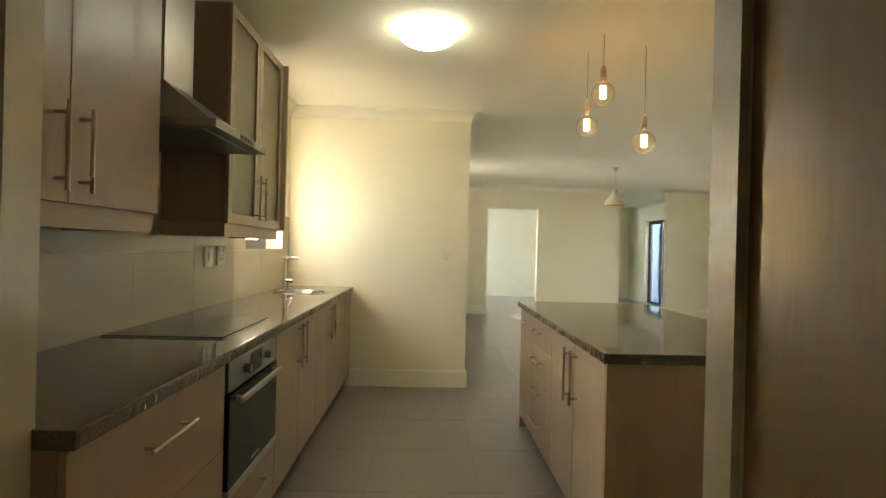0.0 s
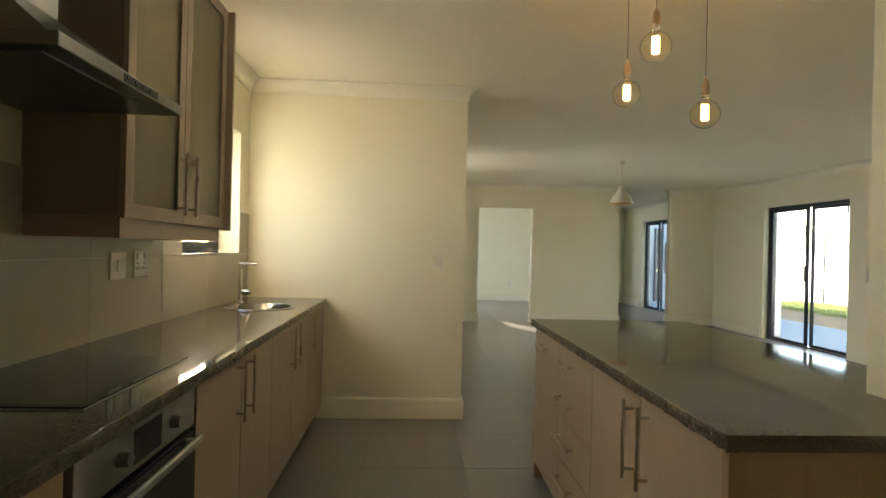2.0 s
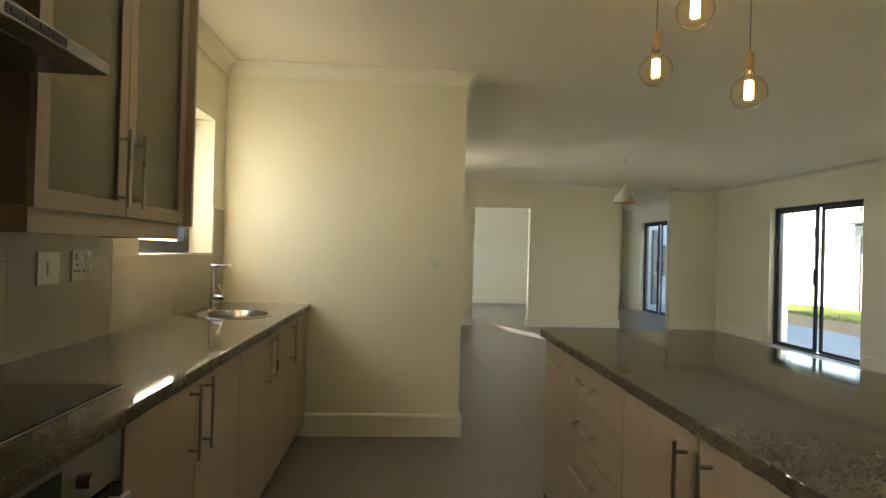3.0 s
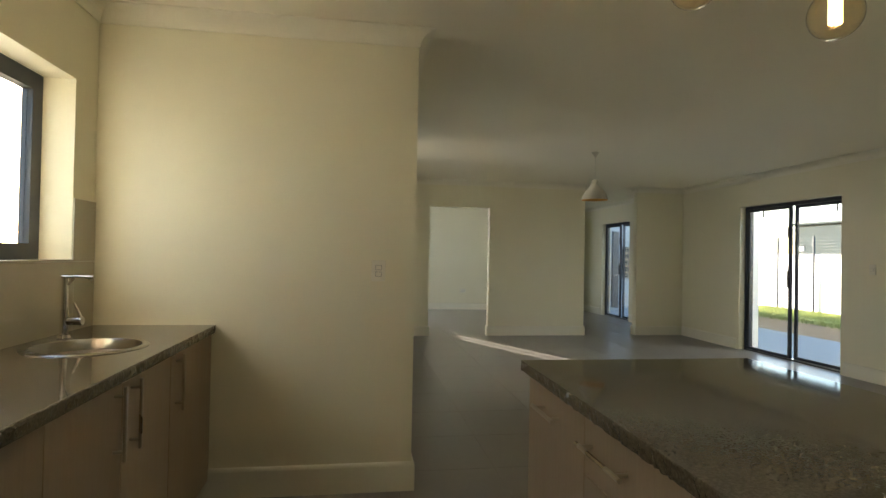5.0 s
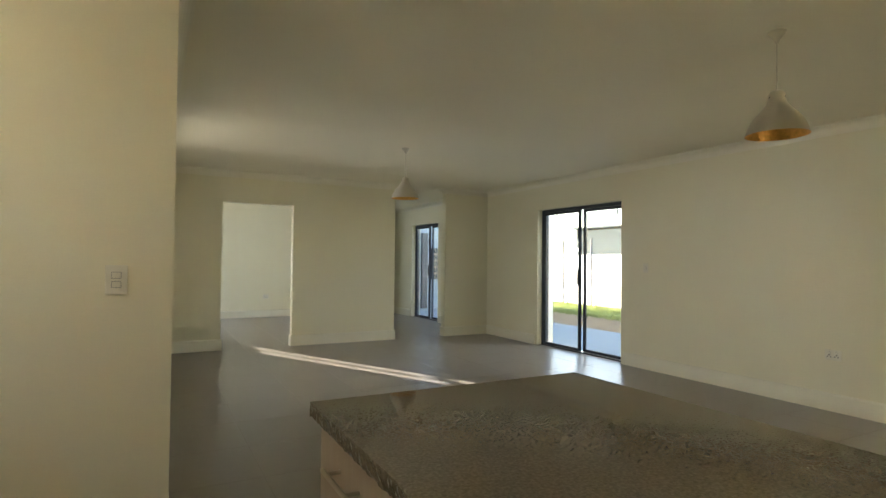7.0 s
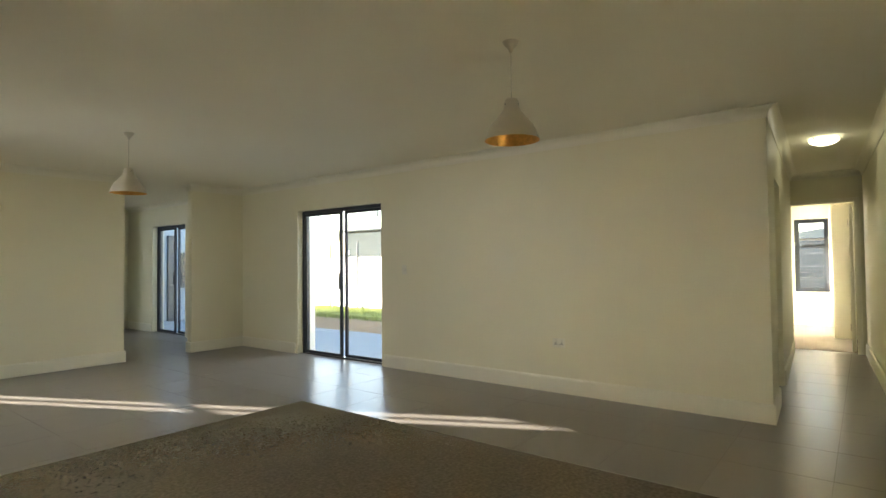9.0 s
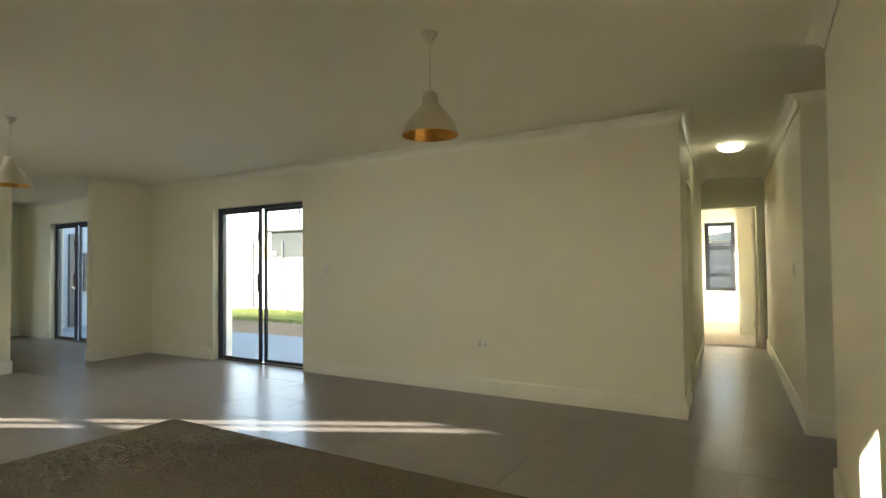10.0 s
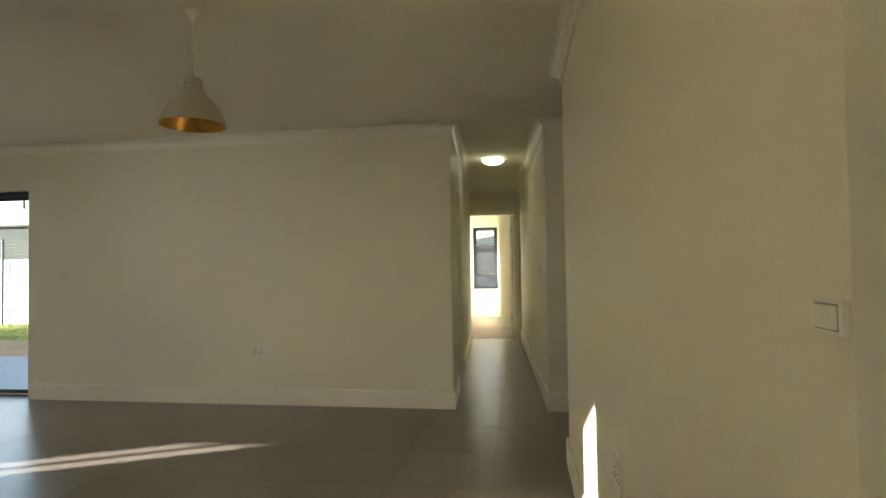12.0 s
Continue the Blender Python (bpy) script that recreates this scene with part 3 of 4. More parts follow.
def wall_cabinet(y0, y1, split, label, glazed):
    ob = thing("wall_cabinet", ((UF + KX) / 2, (y0 + y1) / 2, 1.30), label, "wall cabinet")
    bx0, bx1 = KX + 0.002, UF - 0.020
    part("side", box(bx0, bx1, y0, y0 + 0.016, 1.37, 2.41), CARCASS, ob)
    part("side", box(bx0, bx1, y1 - 0.016, y1, 1.37, 2.41), CARCASS, ob)
    part("base", box(bx0, bx1, y0 + 0.016, y1 - 0.016, 1.37, 1.386), CARCASS, ob)
    part("top", box(bx0, bx1, y0 + 0.016, y1 - 0.016, 2.394, 2.41), CARCASS, ob)
    part("back", box(bx0, bx0 + 0.008, y0 + 0.016, y1 - 0.016, 1.386, 2.394), MELAMINE if glazed else CARCASS, ob)
    for z in (1.72, 2.06):
        part("shelf", box(bx0 + 0.008, bx1 - 0.01, y0 + 0.016, y1 - 0.016, z, z + 0.016), MELAMINE if glazed else CARCASS, ob)
    pel = bmesh.new()
    bm_box(pel, UF - 0.034, UF - 0.016, y0 + 0.004, y1 - 0.012, 1.301, 1.369)
    bm_box(pel, bx0, UF - 0.034, y0 + 0.004, y0 + 0.020, 1.301, 1.369)
    bm_box(pel, bx0, UF - 0.034, y1 - 0.028, y1 - 0.012, 1.301, 1.369)
    part("pelmet", pel, BOARD_H, ob, "pale laminate light pelmet")
    for a, b, hy in ((y0, split, split - 0.055), (split, y1, split + 0.045)):
        if not glazed:
            front_door(ob, UF, 1, a, b, 1.365, 2.41, (hy, 1.395, hy, 1.625))
        else:
            d = part("door", rect_frame(bmesh.new(), "x", UF - 0.018, 0.018, a + 0.002, b - 0.002, 1.365, 2.41, 0.050), BOARD, ob)
            part("glass_panel", box(UF - 0.012, UF - 0.007, a + 0.052, b - 0.052, 1.415, 2.360), FROST, d, "frosted glass door panel")
            x = UF + 0.034
            bar_handle(d, (x, hy, 1.395), (x, hy, 1.64), (-0.034, 0, 0))
    return ob


wall_cabinet(1.102, 1.965, 1.49, "pale oak laminate two-door wall cabinet", False)
gc = wall_cabinet(2.63, 3.53, 3.07, "wall cabinet with frosted glass framed doors", True)
part("end_panel", box(KX + 0.002, UF + 0.030, 3.532, 3.550, 1.355, 2.41), BOARD, gc, "pale laminate end panel")

eh = thing("extractor_hood", (-1.02, 2.30, 1.70), "stainless steel extractor hood over the hob", "extractor hood")
part("visor", box(KX + 0.002, -0.775, 2.015, 2.620, 1.690, 1.722, 0.003), STEELDARK, eh)
fb = bmesh.new()
lo = [fb.verts.new(p) for p in ((KX + 0.003, 2.02, 1.7222), (-0.80, 2.02, 1.7222), (-0.80, 2.58, 1.7222), (KX + 0.003, 2.58, 1.7222))]
hi = [fb.verts.new(p) for p in ((KX + 0.003, 2.17, 1.90), (-1.04, 2.17, 1.90), (-1.04, 2.43, 1.90), (KX + 0.003, 2.43, 1.90))]
for i in range(4):
    j = (i + 1) % 4
    fb.faces.new([lo[i], lo[j], hi[j], hi[i]])
fb.faces.new(lo[::-1])
fb.faces.new(hi)
part("canopy", fb, STEEL, eh)
part("chimney", box(KX + 0.003, -1.04, 2.17, 2.43, 1.901, H - 0.001, 0.002), STEEL, eh, "bright steel hood chimney")
part("filter", box(-1.20, -0.83, 2.05, 2.55, 1.685, 1.6895), STEELDARK, eh, "grey metal hood filter")
part("switch_panel", box(-0.7748, -0.7735, 2.27, 2.45, 1.696, 1.716), DARK, eh, "dark control strip")
for y in (2.29, 2.33, 2.37, 2.41):
    part("button", box(-0.7735, -0.772, y - 0.008, y + 0.008, 1.701, 1.711), DARK, eh)

# splashback tiles
sb = structure("splashback", box(KX, KX + 0.002, YN, YE, 0.90, 1.225), TILEGROUT, "cream glossy tiled splashback above the counter", "splashback")
tile_meshes = {}


def splash_tile(y0, y1, z0, z1):
    key = (round(y1 - y0, 3), round(z1 - z0, 3))
    if key not in tile_meshes:
        me = bpy.data.meshes.new("tile")
        bm = box(0.0022, 0.008, 0.0007, key[0] - 0.0007, 0.0007, key[1] - 0.0007, 0.0007)
        bm.to_mesh(me)
        bm.free()
        me.materials.append(SPLASH)
        tile_meshes[key] = me
    ob = new("tile", tile_meshes[key])
    ob.location = (KX, y0, z0)
    ob.parent = sb


ys = [YN, 1.20, 1.80, 2.40, 3.00, 3.60, 4.20, 4.80, YE - 0.001]
for a, b in zip(ys, ys[1:]):
    splash_tile(a, b, 0.897, 1.222)
for a, b in ((YN, 1.20), (1.20, 1.80), (1.80, 2.40), (2.40, 3.00), (3.00, 3.60), (3.60, 3.83), (4.79, YE - 0.001)):
    splash_tile(a, b, 1.224, 1.52)
structure("window_ledge", box(KX - 0.13, KX + 0.010, 3.83, 4.79, 1.2265, 1.2325), SPLASH, "cream glossy tiled window ledge", "window ledge")


# ---- island ----
IF = 0.682


def island_cabinet(y0, y1, label, fronts):
    ob = thing("island_cabinet", (1.0, (y0 + y1) / 2, 0), label, "cabinet", "island cabinets")
    part("body", box(IF + 0.019, 1.285, y0, y1, 0.10, 0.859), CARCASS, ob)
    part("plinth", box(0.74, 0.755, y0, y1, 0.0, 0.10), BOARD_H, ob)
    for a, b, lo, hi, handle, kind in fronts:
        front_door(ob, IF, -1, a, b, lo, hi, handle, kind)
    return ob


near_unit = island_cabinet(2.04, 2.95, "pale oak laminate two-door island cabinet", [
    (2.04, 2.50, 0.10, 0.855, (2.445, 0.58, 2.445, 0.83), "door"), (2.50, 2.95, 0.10, 0.855, (2.555, 0.575, 2.555, 0.825), "door")])
mid_unit = island_cabinet(2.95, 3.435, "pale oak laminate four-drawer island cabinet", [
    (2.95, 3.435, lo, hi, (3.165, hz, 3.415, hz), "drawer_front") for lo, hi, hz in ((0.695, 0.855, 0.785), (0.51, 0.695, 0.61), (0.32, 0.51, 0.425), (0.10, 0.32, 0.235))])
far_unit = island_cabinet(3.435, 3.925, "pale oak laminate island cabinet with pull-out front", [
    (3.435, 3.925, 0.10, 0.855, (3.60, 0.785, 3.79, 0.785), "door")])
part("end_panel", box(0.670, 1.298, 2.012, 2.0385, 0.0, 0.859, 0.001), PANEL, near_unit, "warm brown laminate end panel")
part("back_panel", box(1.286, 1.300, 2.39, 3.925, 0.0, 0.859, 0.001), PANEL, mid_unit, "warm brown laminate back panel")
part("end_panel", box(0.690, 1.300, 3.9255, 3.943, 0.0, 0.859, 0.001), PANEL, far_unit, "warm brown laminate end panel")

it = thing("worktop", (1.1, 3.0, 0.86), "polished grey-brown speckled granite island top", "countertop")
tm = bmesh.new()
outline = [(0.655, 1.998), (1.2985, 1.998), (1.2985, YR + 0.0025), (1.590, YR + 0.0025), (1.590, 3.972), (0.665, 3.978)]
# rough rock-pitched edge: the rim is walked in short steps, its lower rings broken unevenly
chip = random.Random(11)
rim = []
for (xa, ya), (xb, yb) in zip(outline, outline[1:] + outline[:1]):
    run = math.hypot(xb - xa, yb - ya)
    out = Vector(((yb - ya) / run, -(xb - xa) / run))
    steps = max(1, round(run / 0.011))
    buried = abs(ya - yb) < 0.5 and 2.3 < max(ya, yb) < 2.45 or (xa == xb == 1.2985)
    for k in range(steps):
        f = k / steps
        rim.append((xa + (xb - xa) * f, ya + (yb - ya) * f, out, buried or k == 0))
rings = []
for depth, low, high in ((0.0, -0.0012, 0.0), (0.004, 0.0, 0.002), (0.015, -0.001, 0.003), (0.028, -0.002, 0.002), (0.040, -0.004, 0.0)):
    ring = []
    for x, y, out, still in rim:
        d = 0.0 if still else chip.uniform(low, high)
        sag = chip.uniform(-0.002, 0.002) if 0 < depth < 0.03 else (-chip.random() * 0.004 if depth > 0.03 and not still else 0.0)
        ring.append(tm.verts.new((x + out.x * d, y + out.y * d, 0.900 - depth - sag)))
    rings.append(ring)
tm.faces.new(rings[0])
tm.faces.new(rings[-1][::-1])
for a, b in zip(rings, rings[1:]):
    for i in range(len(a)):
        j = (i + 1) % len(a)
        tm.faces.new([a[i], b[i], b[j], a[j]])
bmesh.ops.recalc_face_normals(tm, faces=tm.faces)
part("slab", tm, GRANITE, it)


# ---- lamps ----
def globe_pendant(x, y, z, r=0.066):
    ob = thing("pendant_lamp", (x, y, H), "clear globe filament bulb hanging on a thin cord", "pendant lamp", "pendant bulbs over the island")
    part("cord", bm_rod(bmesh.new(), (x, y, z + 0.160), (x, y, H), 0.0022, None, 8), CARCASS, ob)
    part("lampholder", lathe([(0.0, 0.168), (0.004, 0.167), (0.009, 0.158), (0.0165, 0.145), (0.0175, 0.105), (0.0175, 0.094), (0.0, 0.094)], 24, (x, y, z)), LIGHTWOOD, ob, "pale wooden lampholder", smooth=True)
    part("screw_cap", lathe([(0.0, 0.0935), (0.014, 0.0935), (0.0155, 0.090), (0.014, 0.087), (0.0155, 0.084), (0.014, 0.081), (0.0, 0.081)], 20, (x, y, z)), BRASSY, ob, "brassy bulb screw cap", smooth=True)
    prof = [(0.0, -r)] + [(r * math.sin(math.pi * i / 14), -r * math.cos(math.pi * i / 14)) for i in range(1, 13)] + [(0.018, 0.068), (0.017, 0.080)]
    prof += [(0.0158, 0.080), (0.0168, 0.068)] + [((r - 0.0014) * math.sin(math.pi * i / 14), -(r - 0.0014) * math.cos(math.pi * i / 14)) for i in range(12, 0, -1)] + [(0.0, -r + 0.0014)]
    bulb = part("bulb", lathe(prof, 32, (x, y, z)), BULBGLASS, ob, "clear amber glass globe bulb", smooth=True)
    bulb.visible_shadow = False
    fm = bmesh.new()
    for k in range(8):
        a = math.pi * k / 4
        dx, dy = 0.0145 * math.cos(a), 0.011 * math.sin(a)
        bm_rod(fm, (x + dx, y + dy, z - 0.026), (x + dx, y + dy, z + 0.044), 0.0034, None, 6)
    part("filament", fm, FILAMENT, bulb, "glowing filament strips")
    sm = bm_rod(bmesh.new(), (x, y, z + 0.044), (x, y, z + 0.078), 0.004, 0.010, 10)
    part("stem", sm, PANE, bulb)
    lamp("bulb_light", "POINT", Matrix.Translation((x, y, z)), BULB, (1.0, 0.66, 0.30), radius=0.008)


globe_pendant(1.283, 3.264, 1.936)
globe_pendant(0.976, 3.415, 2.057)
globe_pendant(0.984, 3.128, 2.180)


def shade_pendant(x, y, rim):
    ob = thing("pendant_lamp", (x, y, H), "cream bell-shaped pendant shade with gold lining", "pendant lamp", "bell pendants in the living room")
    part("ceiling_cup", lathe([(0.0, -0.062), (0.008, -0.060), (0.012, -0.045), (0.038, -0.016), (0.046, 0.0)], 28, (x, y, H - 0.001)), SHADE, ob, smooth=True)
    part("cord", bm_rod(bmesh.new(), (x, y, rim + 0.234), (x, y, H - 0.05), 0.003, None, 8), SHADE, ob)
    outer = [(0.0, 0.235), (0.018, 0.235), (0.032, 0.230), (0.040, 0.216), (0.042, 0.190), (0.045, 0.178), (0.052, 0.162), (0.066, 0.145), (0.088, 0.118), (0.112, 0.092), (0.130, 0.062), (0.142, 0.030), (0.152, 0.0)]
    part("shade", lathe(outer, 48, (x, y, rim)), SHADE, ob, "cream enamelled bell shade", smooth=True)
    inner = [(0.1515, 0.0005), (0.138, 0.030), (0.126, 0.060), (0.108, 0.089), (0.084, 0.114), (0.060, 0.140), (0.0, 0.150)]
    part("lining", lathe(inner, 48, (x, y, rim)), COPPER, ob, "gold leaf shade lining", smooth=True)
    for a in (0.6, 2.7, 4.8):
        part("vent_hole", bm_rod(bmesh.new(), (x + 0.039 * math.cos(a), y + 0.039 * math.sin(a), rim + 0.198), (x + 0.043 * math.cos(a), y + 0.043 * math.sin(a), rim + 0.198), 0.004, None, 8), DARK, ob)


shade_pendant(3.19, 4.20, 1.968)
shade_pendant(2.74, 7.97, 1.965)


def dome_light(x, y, r, deep, material, label):
    ob = thing("ceiling_light", (x, y, H), label, "ceiling light")
    part("base", lathe([(0.0, 0.0), (r * 0.90, 0.0), (r * 0.90, -0.012), (r * 0.88, -0.016), (0.0, -0.016)], 40, (x, y, H - 0.0005)), PLASTIC, ob, smooth=False)
    prof = [(0.0, -0.020 - deep)] + [(r * math.sin(math.pi / 2 * i / 10), -0.020 - deep * math.cos(math.pi / 2 * i / 10)) for i in range(1, 11)] + [(r * 0.985, -0.0165), (r * 0.92, -0.0162)]
    d = part("glass_dome", lathe(prof, 48, (x, y, H)), material, ob, "glowing opal glass dome", smooth=True)
    d.visible_shadow = False
    for a in (0.4, 2.5, 4.6):
        part("clip", box(x + r * math.cos(a) - 0.008, x + r * math.cos(a) + 0.008, y + r * math.sin(a) - 0.008, y + r * math.sin(a) + 0.008, H - 0.030, H - 0.010, 0.002), CHROME, ob)


dome_light(-0.03, 3.15, 0.170, 0.078, DIFFUSER, "lit round opal glass ceiling light in the kitchen")
dome_light(7.25, hr(7.25, 2.88)[1], 0.13, 0.058, DIFFUSER2, "lit round opal glass ceiling light in the hall")


# ---- switches and sockets ----
def plate(name, at, normal, w, h, label, category, details):
    """A wall plate; details: (u, v, width, height, dark) pieces on it."""
    ob = thing(name, at, label, category)
    n = Vector(normal)
    u = Vector((-n.y, n.x, 0))
    c = Vector(at)

    def slab(u0, u1, v0, v1, d0, d1, bevel):
        a, b = c + u * u0 + n * d0, c + u * u1 + n * d1
        return box(min(a.x, b.x), max(a.x, b.x), min(a.y, b.y), max(a.y, b.y), c.z + v0, c.z + v1, bevel)

    part("plate", slab(-w / 2, w / 2, -h / 2, h / 2, 0.0005, 0.009, 0.002), PLASTIC, ob)
    for du, dv, pw, ph, dark in details:
        if not dark:
            # grey slab behind the rocker draws the shadow line of its gap
            part("rim", slab(du - pw / 2 - 0.002, du + pw / 2 + 0.002, dv - ph / 2 - 0.002, dv + ph / 2 + 0.002, 0.0085, 0.0095, 0), SHADOWGAP, ob)
        part("pin_hole" if dark else "rocker", slab(du - pw / 2, du + pw / 2, dv - ph / 2, dv + ph / 2, 0.0085, 0.0098 if dark else 0.0135, 0), DARK if dark else PLASTIC, ob)
    return ob


PINS = [(s * 0.030 + du, dv, 0.009, 0.009, True) for s in (-1, 1) for du, dv in ((0, 0.004), (-0.013, -0.018), (0.013, -0.018))] + [(-0.03, 0.036, 0.016, 0.022, False), (0.03, 0.036, 0.016, 0.022, False)]
plate("light_switch", (KX + 0.008, 3.185, 1.188), (1, 0, 0), 0.115, 0.115, "white square isolator switch on the tiled splashback", "light switch", [(0, 0, 0.025, 0.045, False)])
plate("socket", (KX + 0.008, 3.372, 1.191), (1, 0, 0), 0.115, 0.115, "white double wall socket on the tiled splashback", "socket", PINS)
plate("light_switch", (0.165, YE, 1.195), (0, -1, 0), 0.075, 0.115, "white two-gang light switch on the cream wall", "light switch", [(0, 0.018, 0.030, 0.022, False), (0, -0.018, 0.030, 0.022, False)])
plate("socket", (1.30, 2.187, 1.178), (-1, 0, 0), 0.13, 0.115, "white double wall socket above the island", "socket", PINS)
plate("socket", (SX, 5.10, 0.492), (-1, 0, 0), 0.13, 0.09, "white double wall socket low on the wall", "socket", [(a, b * 0.6 - 0.004, c, d, e) for a, b, c, d, e in PINS])
plate("light_switch", (SX, 7.15, 1.222), (-1, 0, 0), 0.075, 0.115, "white light switch beside the garden door", "light switch", [(0, 0, 0.03, 0.03, False)])
plate("socket", (2.50, YR, 0.655), (0, 1, 0), 0.115, 0.125, "white wall socket low on the long wall", "socket", PINS)
plate("socket", (2.55, YB, 0.45), (0, -1, 0), 0.13, 0.09, "white wall socket in the far room", "socket", PINS)
plate("light_switch", hr(6.2, 2.4405)[:2] + (1.2,), (0, 1, 0), 0.075, 0.115, "white light switch in the hall", "light switch", [(0, 0, 0.03, 0.03, False)])

plate("light_switch", (1.323, YR, 1.238), (0, 1, 0), 0.044, 0.032, "small white single switch near the wall's corner", "light switch", [(0, 0, 0.034, 0.020, False)])

# ---- garden ----
structure("ground", box(-60, 400, -300, 300, -0.40, -0.16), SOIL, "bare brown earth reaching far off", "ground")
gy0, gy1 = 5.62, 30.0
structure("pavement", box(5.80, 8.12, gy0, gy1, -0.15, -0.045), PAVING, "grey-blue concrete paving outside the doors", "paving")
structure("soil_strip", box(8.12, 10.2, gy0, gy1, -0.15, -0.06), SOIL, "strip of brown garden soil", "soil")
structure("lawn_bed", box(10.2, 12.1, gy0, gy1, -0.15, -0.02), GRASS, "green lawn", "lawn")
rng = random.Random(4)
gv, gf = [], []
for i in range(26000):
    x, y = 9.7 + 2.33 * rng.random() ** 0.6, 8.5 + 8 * rng.random()
    a, h = rng.random() * 6.28, 0.03 + 0.025 * rng.random()
    dx, dy = 0.008 * math.cos(a), 0.008 * math.sin(a)
    k = len(gv)
    gv += [(x - dx, y - dy, -0.06), (x + dx, y + dy, -0.06), (x + 2 * dy, y - 2 * dx, h - 0.02)]
    gf.append((k, k + 1, k + 2))
gme = bpy.data.meshes.new("grass")
gme.from_pydata(gv, [], gf)
gme.materials.append(GRASS)
tagged(new("grass", gme), "short green lawn grass", "grass", kind="stuff")

bw = thing("garden_wall", (12.2, 14, 0), "white plastered boundary wall", "garden wall")
part("wall", box(12.1, 12.3, 5.0, 30.0, -0.1, 1.47), PLASTER, bw)
part("coping", box(12.07, 12.33, 5.0, 30.0, 1.471, 1.52, 0.01), PLASTER, bw)
ef = thing("electric_fence", (12.05, 13, 0), "thin electric fence posts and wires on the boundary wall", "fence")
posts = [6.0, 8.6, 11.1, 12.3, 13.57, 14.84, 16.1, 18.8, 21.4]
for y in posts:
    part("post", bm_rod(bmesh.new(), (12.03, y, -0.05), (12.03, y, 2.0), 0.028, None, 10), ALU, ef)
for k in range(6):
    z = 1.56 + 0.08 * k
    part("wire", bm_rod(bmesh.new(), (12.05, posts[0], z), (12.05, posts[-1], z), 0.003, None, 5), STEEL, ef)

nh = thing("warehouse", (26, 21, 0), "large grey metal-clad building beyond the boundary wall", "building")
part("wall", box(23.0, 33.0, 8.0, 27.6, 0.0, 3.25), ROOFING, nh)
part("notice_board", box(22.95, 22.987, 27.2, 27.55, 1.92, 2.15), PLASTER, nh, "small white board")
part("roof", box(22.8, 33.2, 7.8, 27.8, 3.251, 3.36, 0.02), ROOFING, nh, "flat grey metal roof edge")
for k in range(9):
    part("cladding_rail", box(22.988, 22.999, 8.0, 27.6, 0.9 + 0.26 * k, 1.0 + 0.26 * k), ROOFING, nh)

ww = thing("house_wing", (7.4, 16.3, 0), "white plastered wing of the house with a dark window", "house")
part("wall", box(5.81, 9.6, 16.2, 16.4, -0.1, 2.7), WINGSHADE, ww)
# unseen link wall, added to keep a sun stripe off the paving
part("wall", box(5.60, 5.80, 15.165, 16.4, -0.1, 2.7), WINGSHADE, ww)
DARKPANE = surface("dim_window_blind", (0.05, 0.05, 0.055), rough=0.7, spec=0.1, vary=0.1)
wd = part("window", rect_frame(bmesh.new(), "y", 16.15, 0.05, 7.28, 8.20, 0.76, 1.63, 0.06), DARK, ww, "dark framed window")
part("pane", box(7.34, 8.14, 16.165, 16.185, 0.82, 1.57), DARKPANE, wd)
for k in range(4):
    part("slat", box(7.34, 8.14, 16.150, 16.163, 0.90 + 0.18 * k, 0.95 + 0.18 * k), CARCASS, wd)
wdoor = part("door", box(6.965, 7.145, 16.12, 16.199, -0.05, 2.05, 0.004), ALU, ww, "narrow charcoal outside door")
wh = bm_rod(bmesh.new(), (7.00, 16.12, 0.84), (7.00, 16.07, 0.84), 0.012, None, 10)
bm_rod(wh, (7.00, 16.075, 0.84), (7.09, 16.075, 0.86), 0.009, None, 10)
part("lever_handle", wh, CHROME, wdoor, "chrome lever handle")
pr = thing("wall_pier", (5.88, 9.42, 0), "white plastered pier beside the garden door", "pier")
part("shaft", box(5.801, 5.95, 9.31, 9.55, -0.05, 2.6, 0.004), PLASTER, pr)

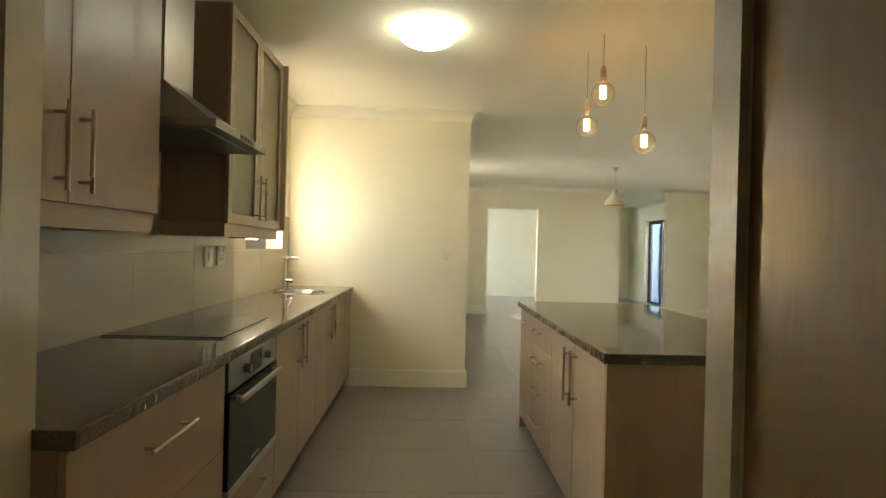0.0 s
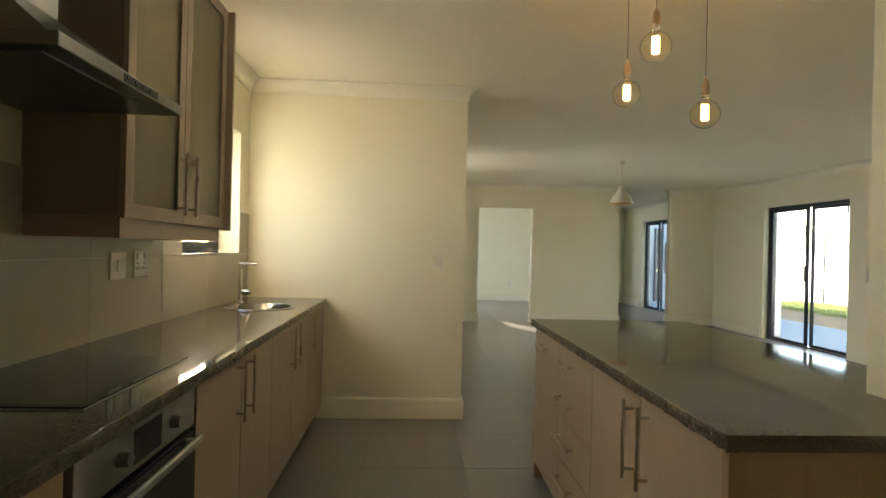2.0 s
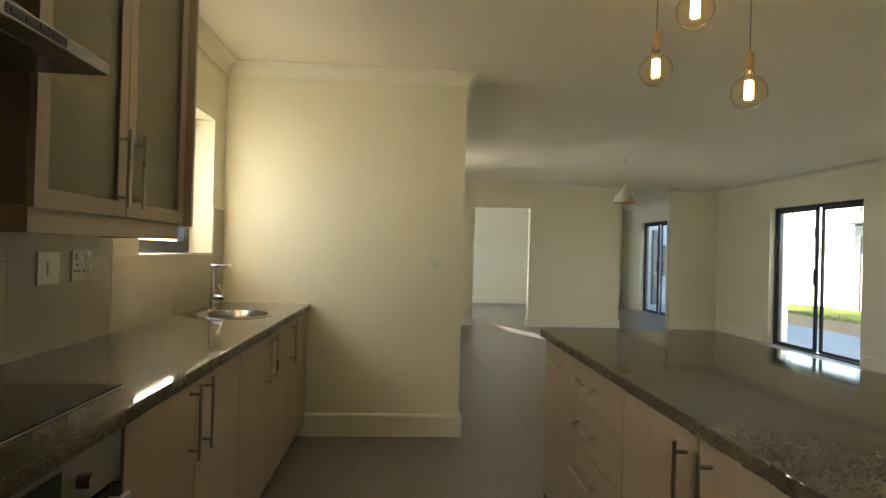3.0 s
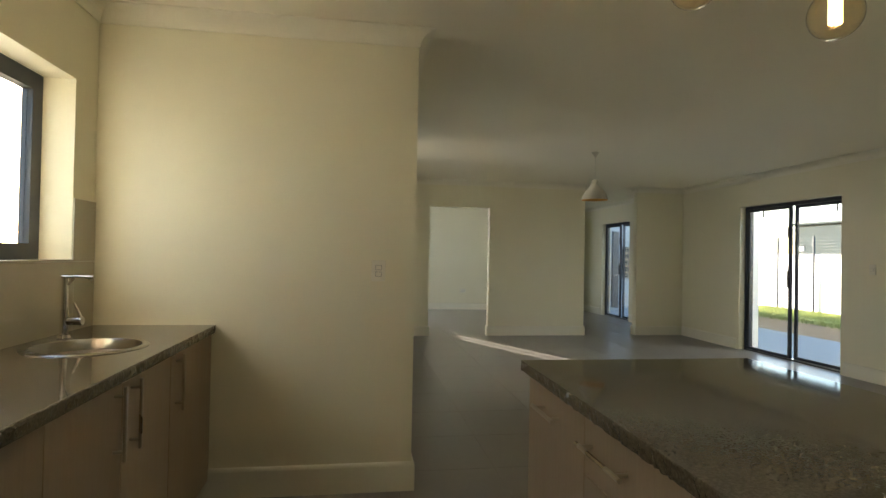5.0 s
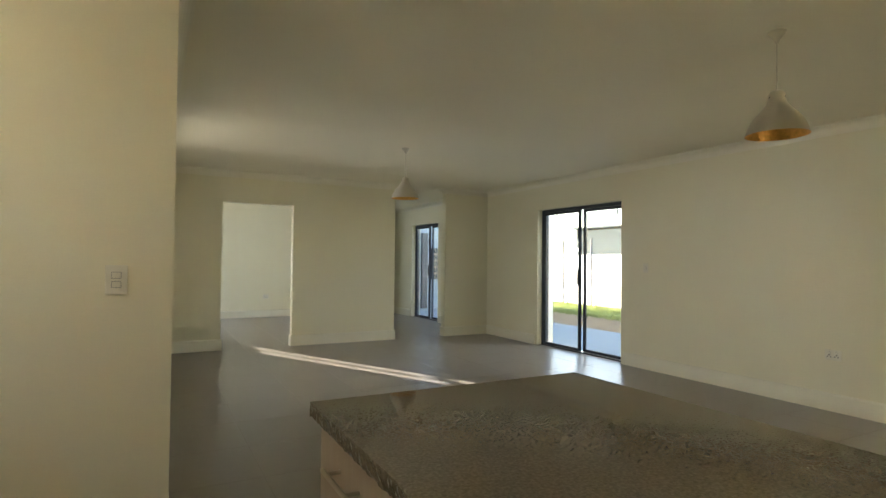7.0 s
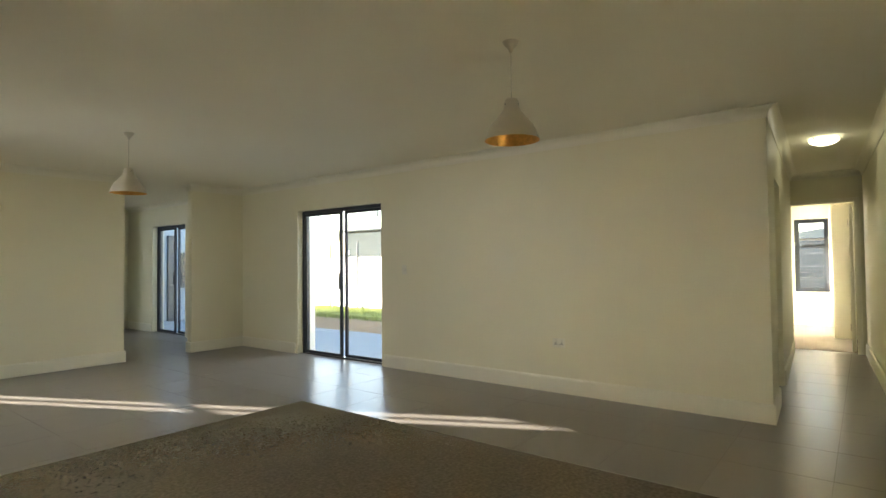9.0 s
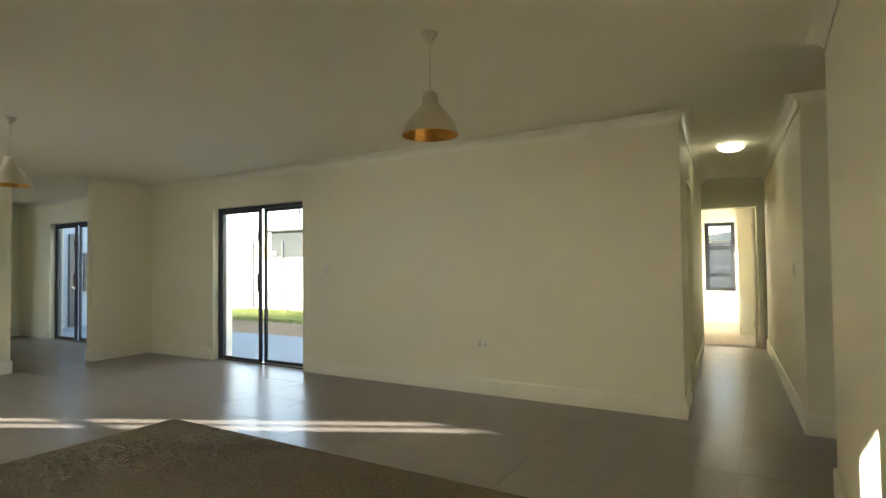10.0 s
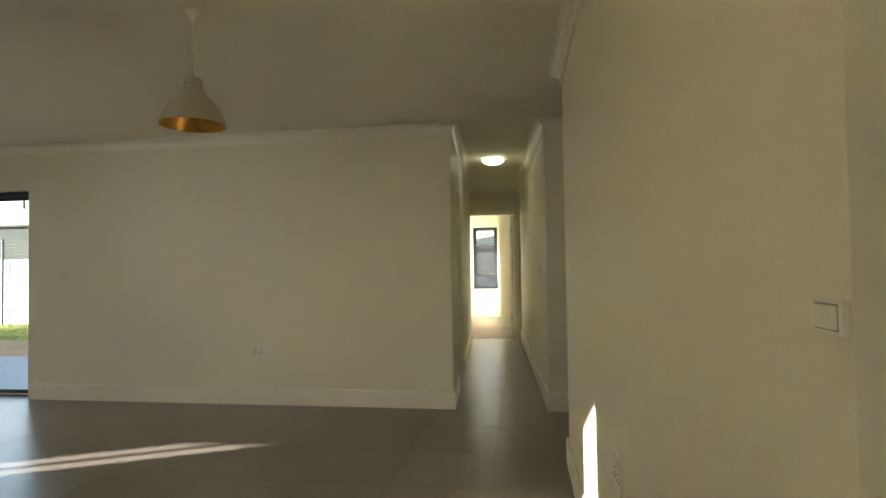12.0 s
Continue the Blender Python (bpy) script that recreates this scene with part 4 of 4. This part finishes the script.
FENCING = surface("weathered_precast", (0.030, 0.038, 0.046), rough=0.9, spec=0.1, vary=0.12, scale=3)
bf2 = thing("precast_fence", (16.2, 4, 0), "grey precast panel fence outside the bedroom window", "fence")
for k in range(6):
    part("panel", box(16.1, 16.18, -2.0, 10.0, -0.1 + 0.31 * k, 0.207 + 0.31 * k), FENCING, bf2)
bh = thing("house", (22, 4, 0), "neighbouring house roof behind the fence", "house")
part("wall", box(21.0, 28.0, -4.0, 4.6, -0.1, 2.0), PLASTER, bh)
hb2 = bmesh.new()
rv = [hb2.verts.new(p) for p in ((20.6, -4.4, 1.95), (20.6, 5.4, 1.95), (24.5, 2.0, 2.75), (24.5, -4.4, 2.75), (28.4, -4.4, 1.95), (28.4, 5.4, 1.95))]
for f in ((0, 3, 2, 1), (3, 4, 5, 2), (0, 4, 3), (1, 2, 5), (0, 1, 5, 4)):
    hb2.faces.new([rv[i] for i in f])
part("roof", hb2, ROOFING, bh, "low grey roof")
fb2 = thing("side_wall", (-3.2, 4, 0), "white plastered boundary wall beside the kitchen", "garden wall")
part("wall", box(-4.2, -4.0, -3.0, 4.0, -0.15, 2.0), PLASTER, fb2)

# ---- floor tiles ----
TS, TX, TY = 0.60, 0.30, 0.45
ROOMS = [(KX, 1.30, -1.6, YN), (KX, EX, YN, YE), (EX, 1.30, YN, YR), (EX, SX, YR, YF), (EX, SX, YF, YB), (RX, SX, 0.4, YR), (SX, 9.98, 2.33, 3.6)]
tm = {}


def floor_tile(x0, x1, y0, y1):
    key = (round(x1 - x0, 3), round(y1 - y0, 3))
    if key not in tm:
        me = bpy.data.meshes.new("tile")
        bm = box(0.0015, key[0] - 0.0015, 0.0015, key[1] - 0.0015, -0.008, 0.0)
        bm.to_mesh(me)
        bm.free()
        me.materials.append(TILE)
        tm[key] = me
    ob = new("tile", tm[key])
    ob.location = (x0, y0, 0)
    ob.parent = floor


for i in range(-3, 17):
    for j in range(-4, 26):
        cx0, cy0 = TX + TS * i, TY + TS * j
        cx, cy = cx0 + TS / 2, cy0 + TS / 2
        if any(a - TS / 2 < cx < b + TS / 2 and c - TS / 2 < cy < d + TS / 2 for a, b, c, d in ROOMS):
            floor_tile(cx0, cx0 + TS, cy0, cy0 + TS)
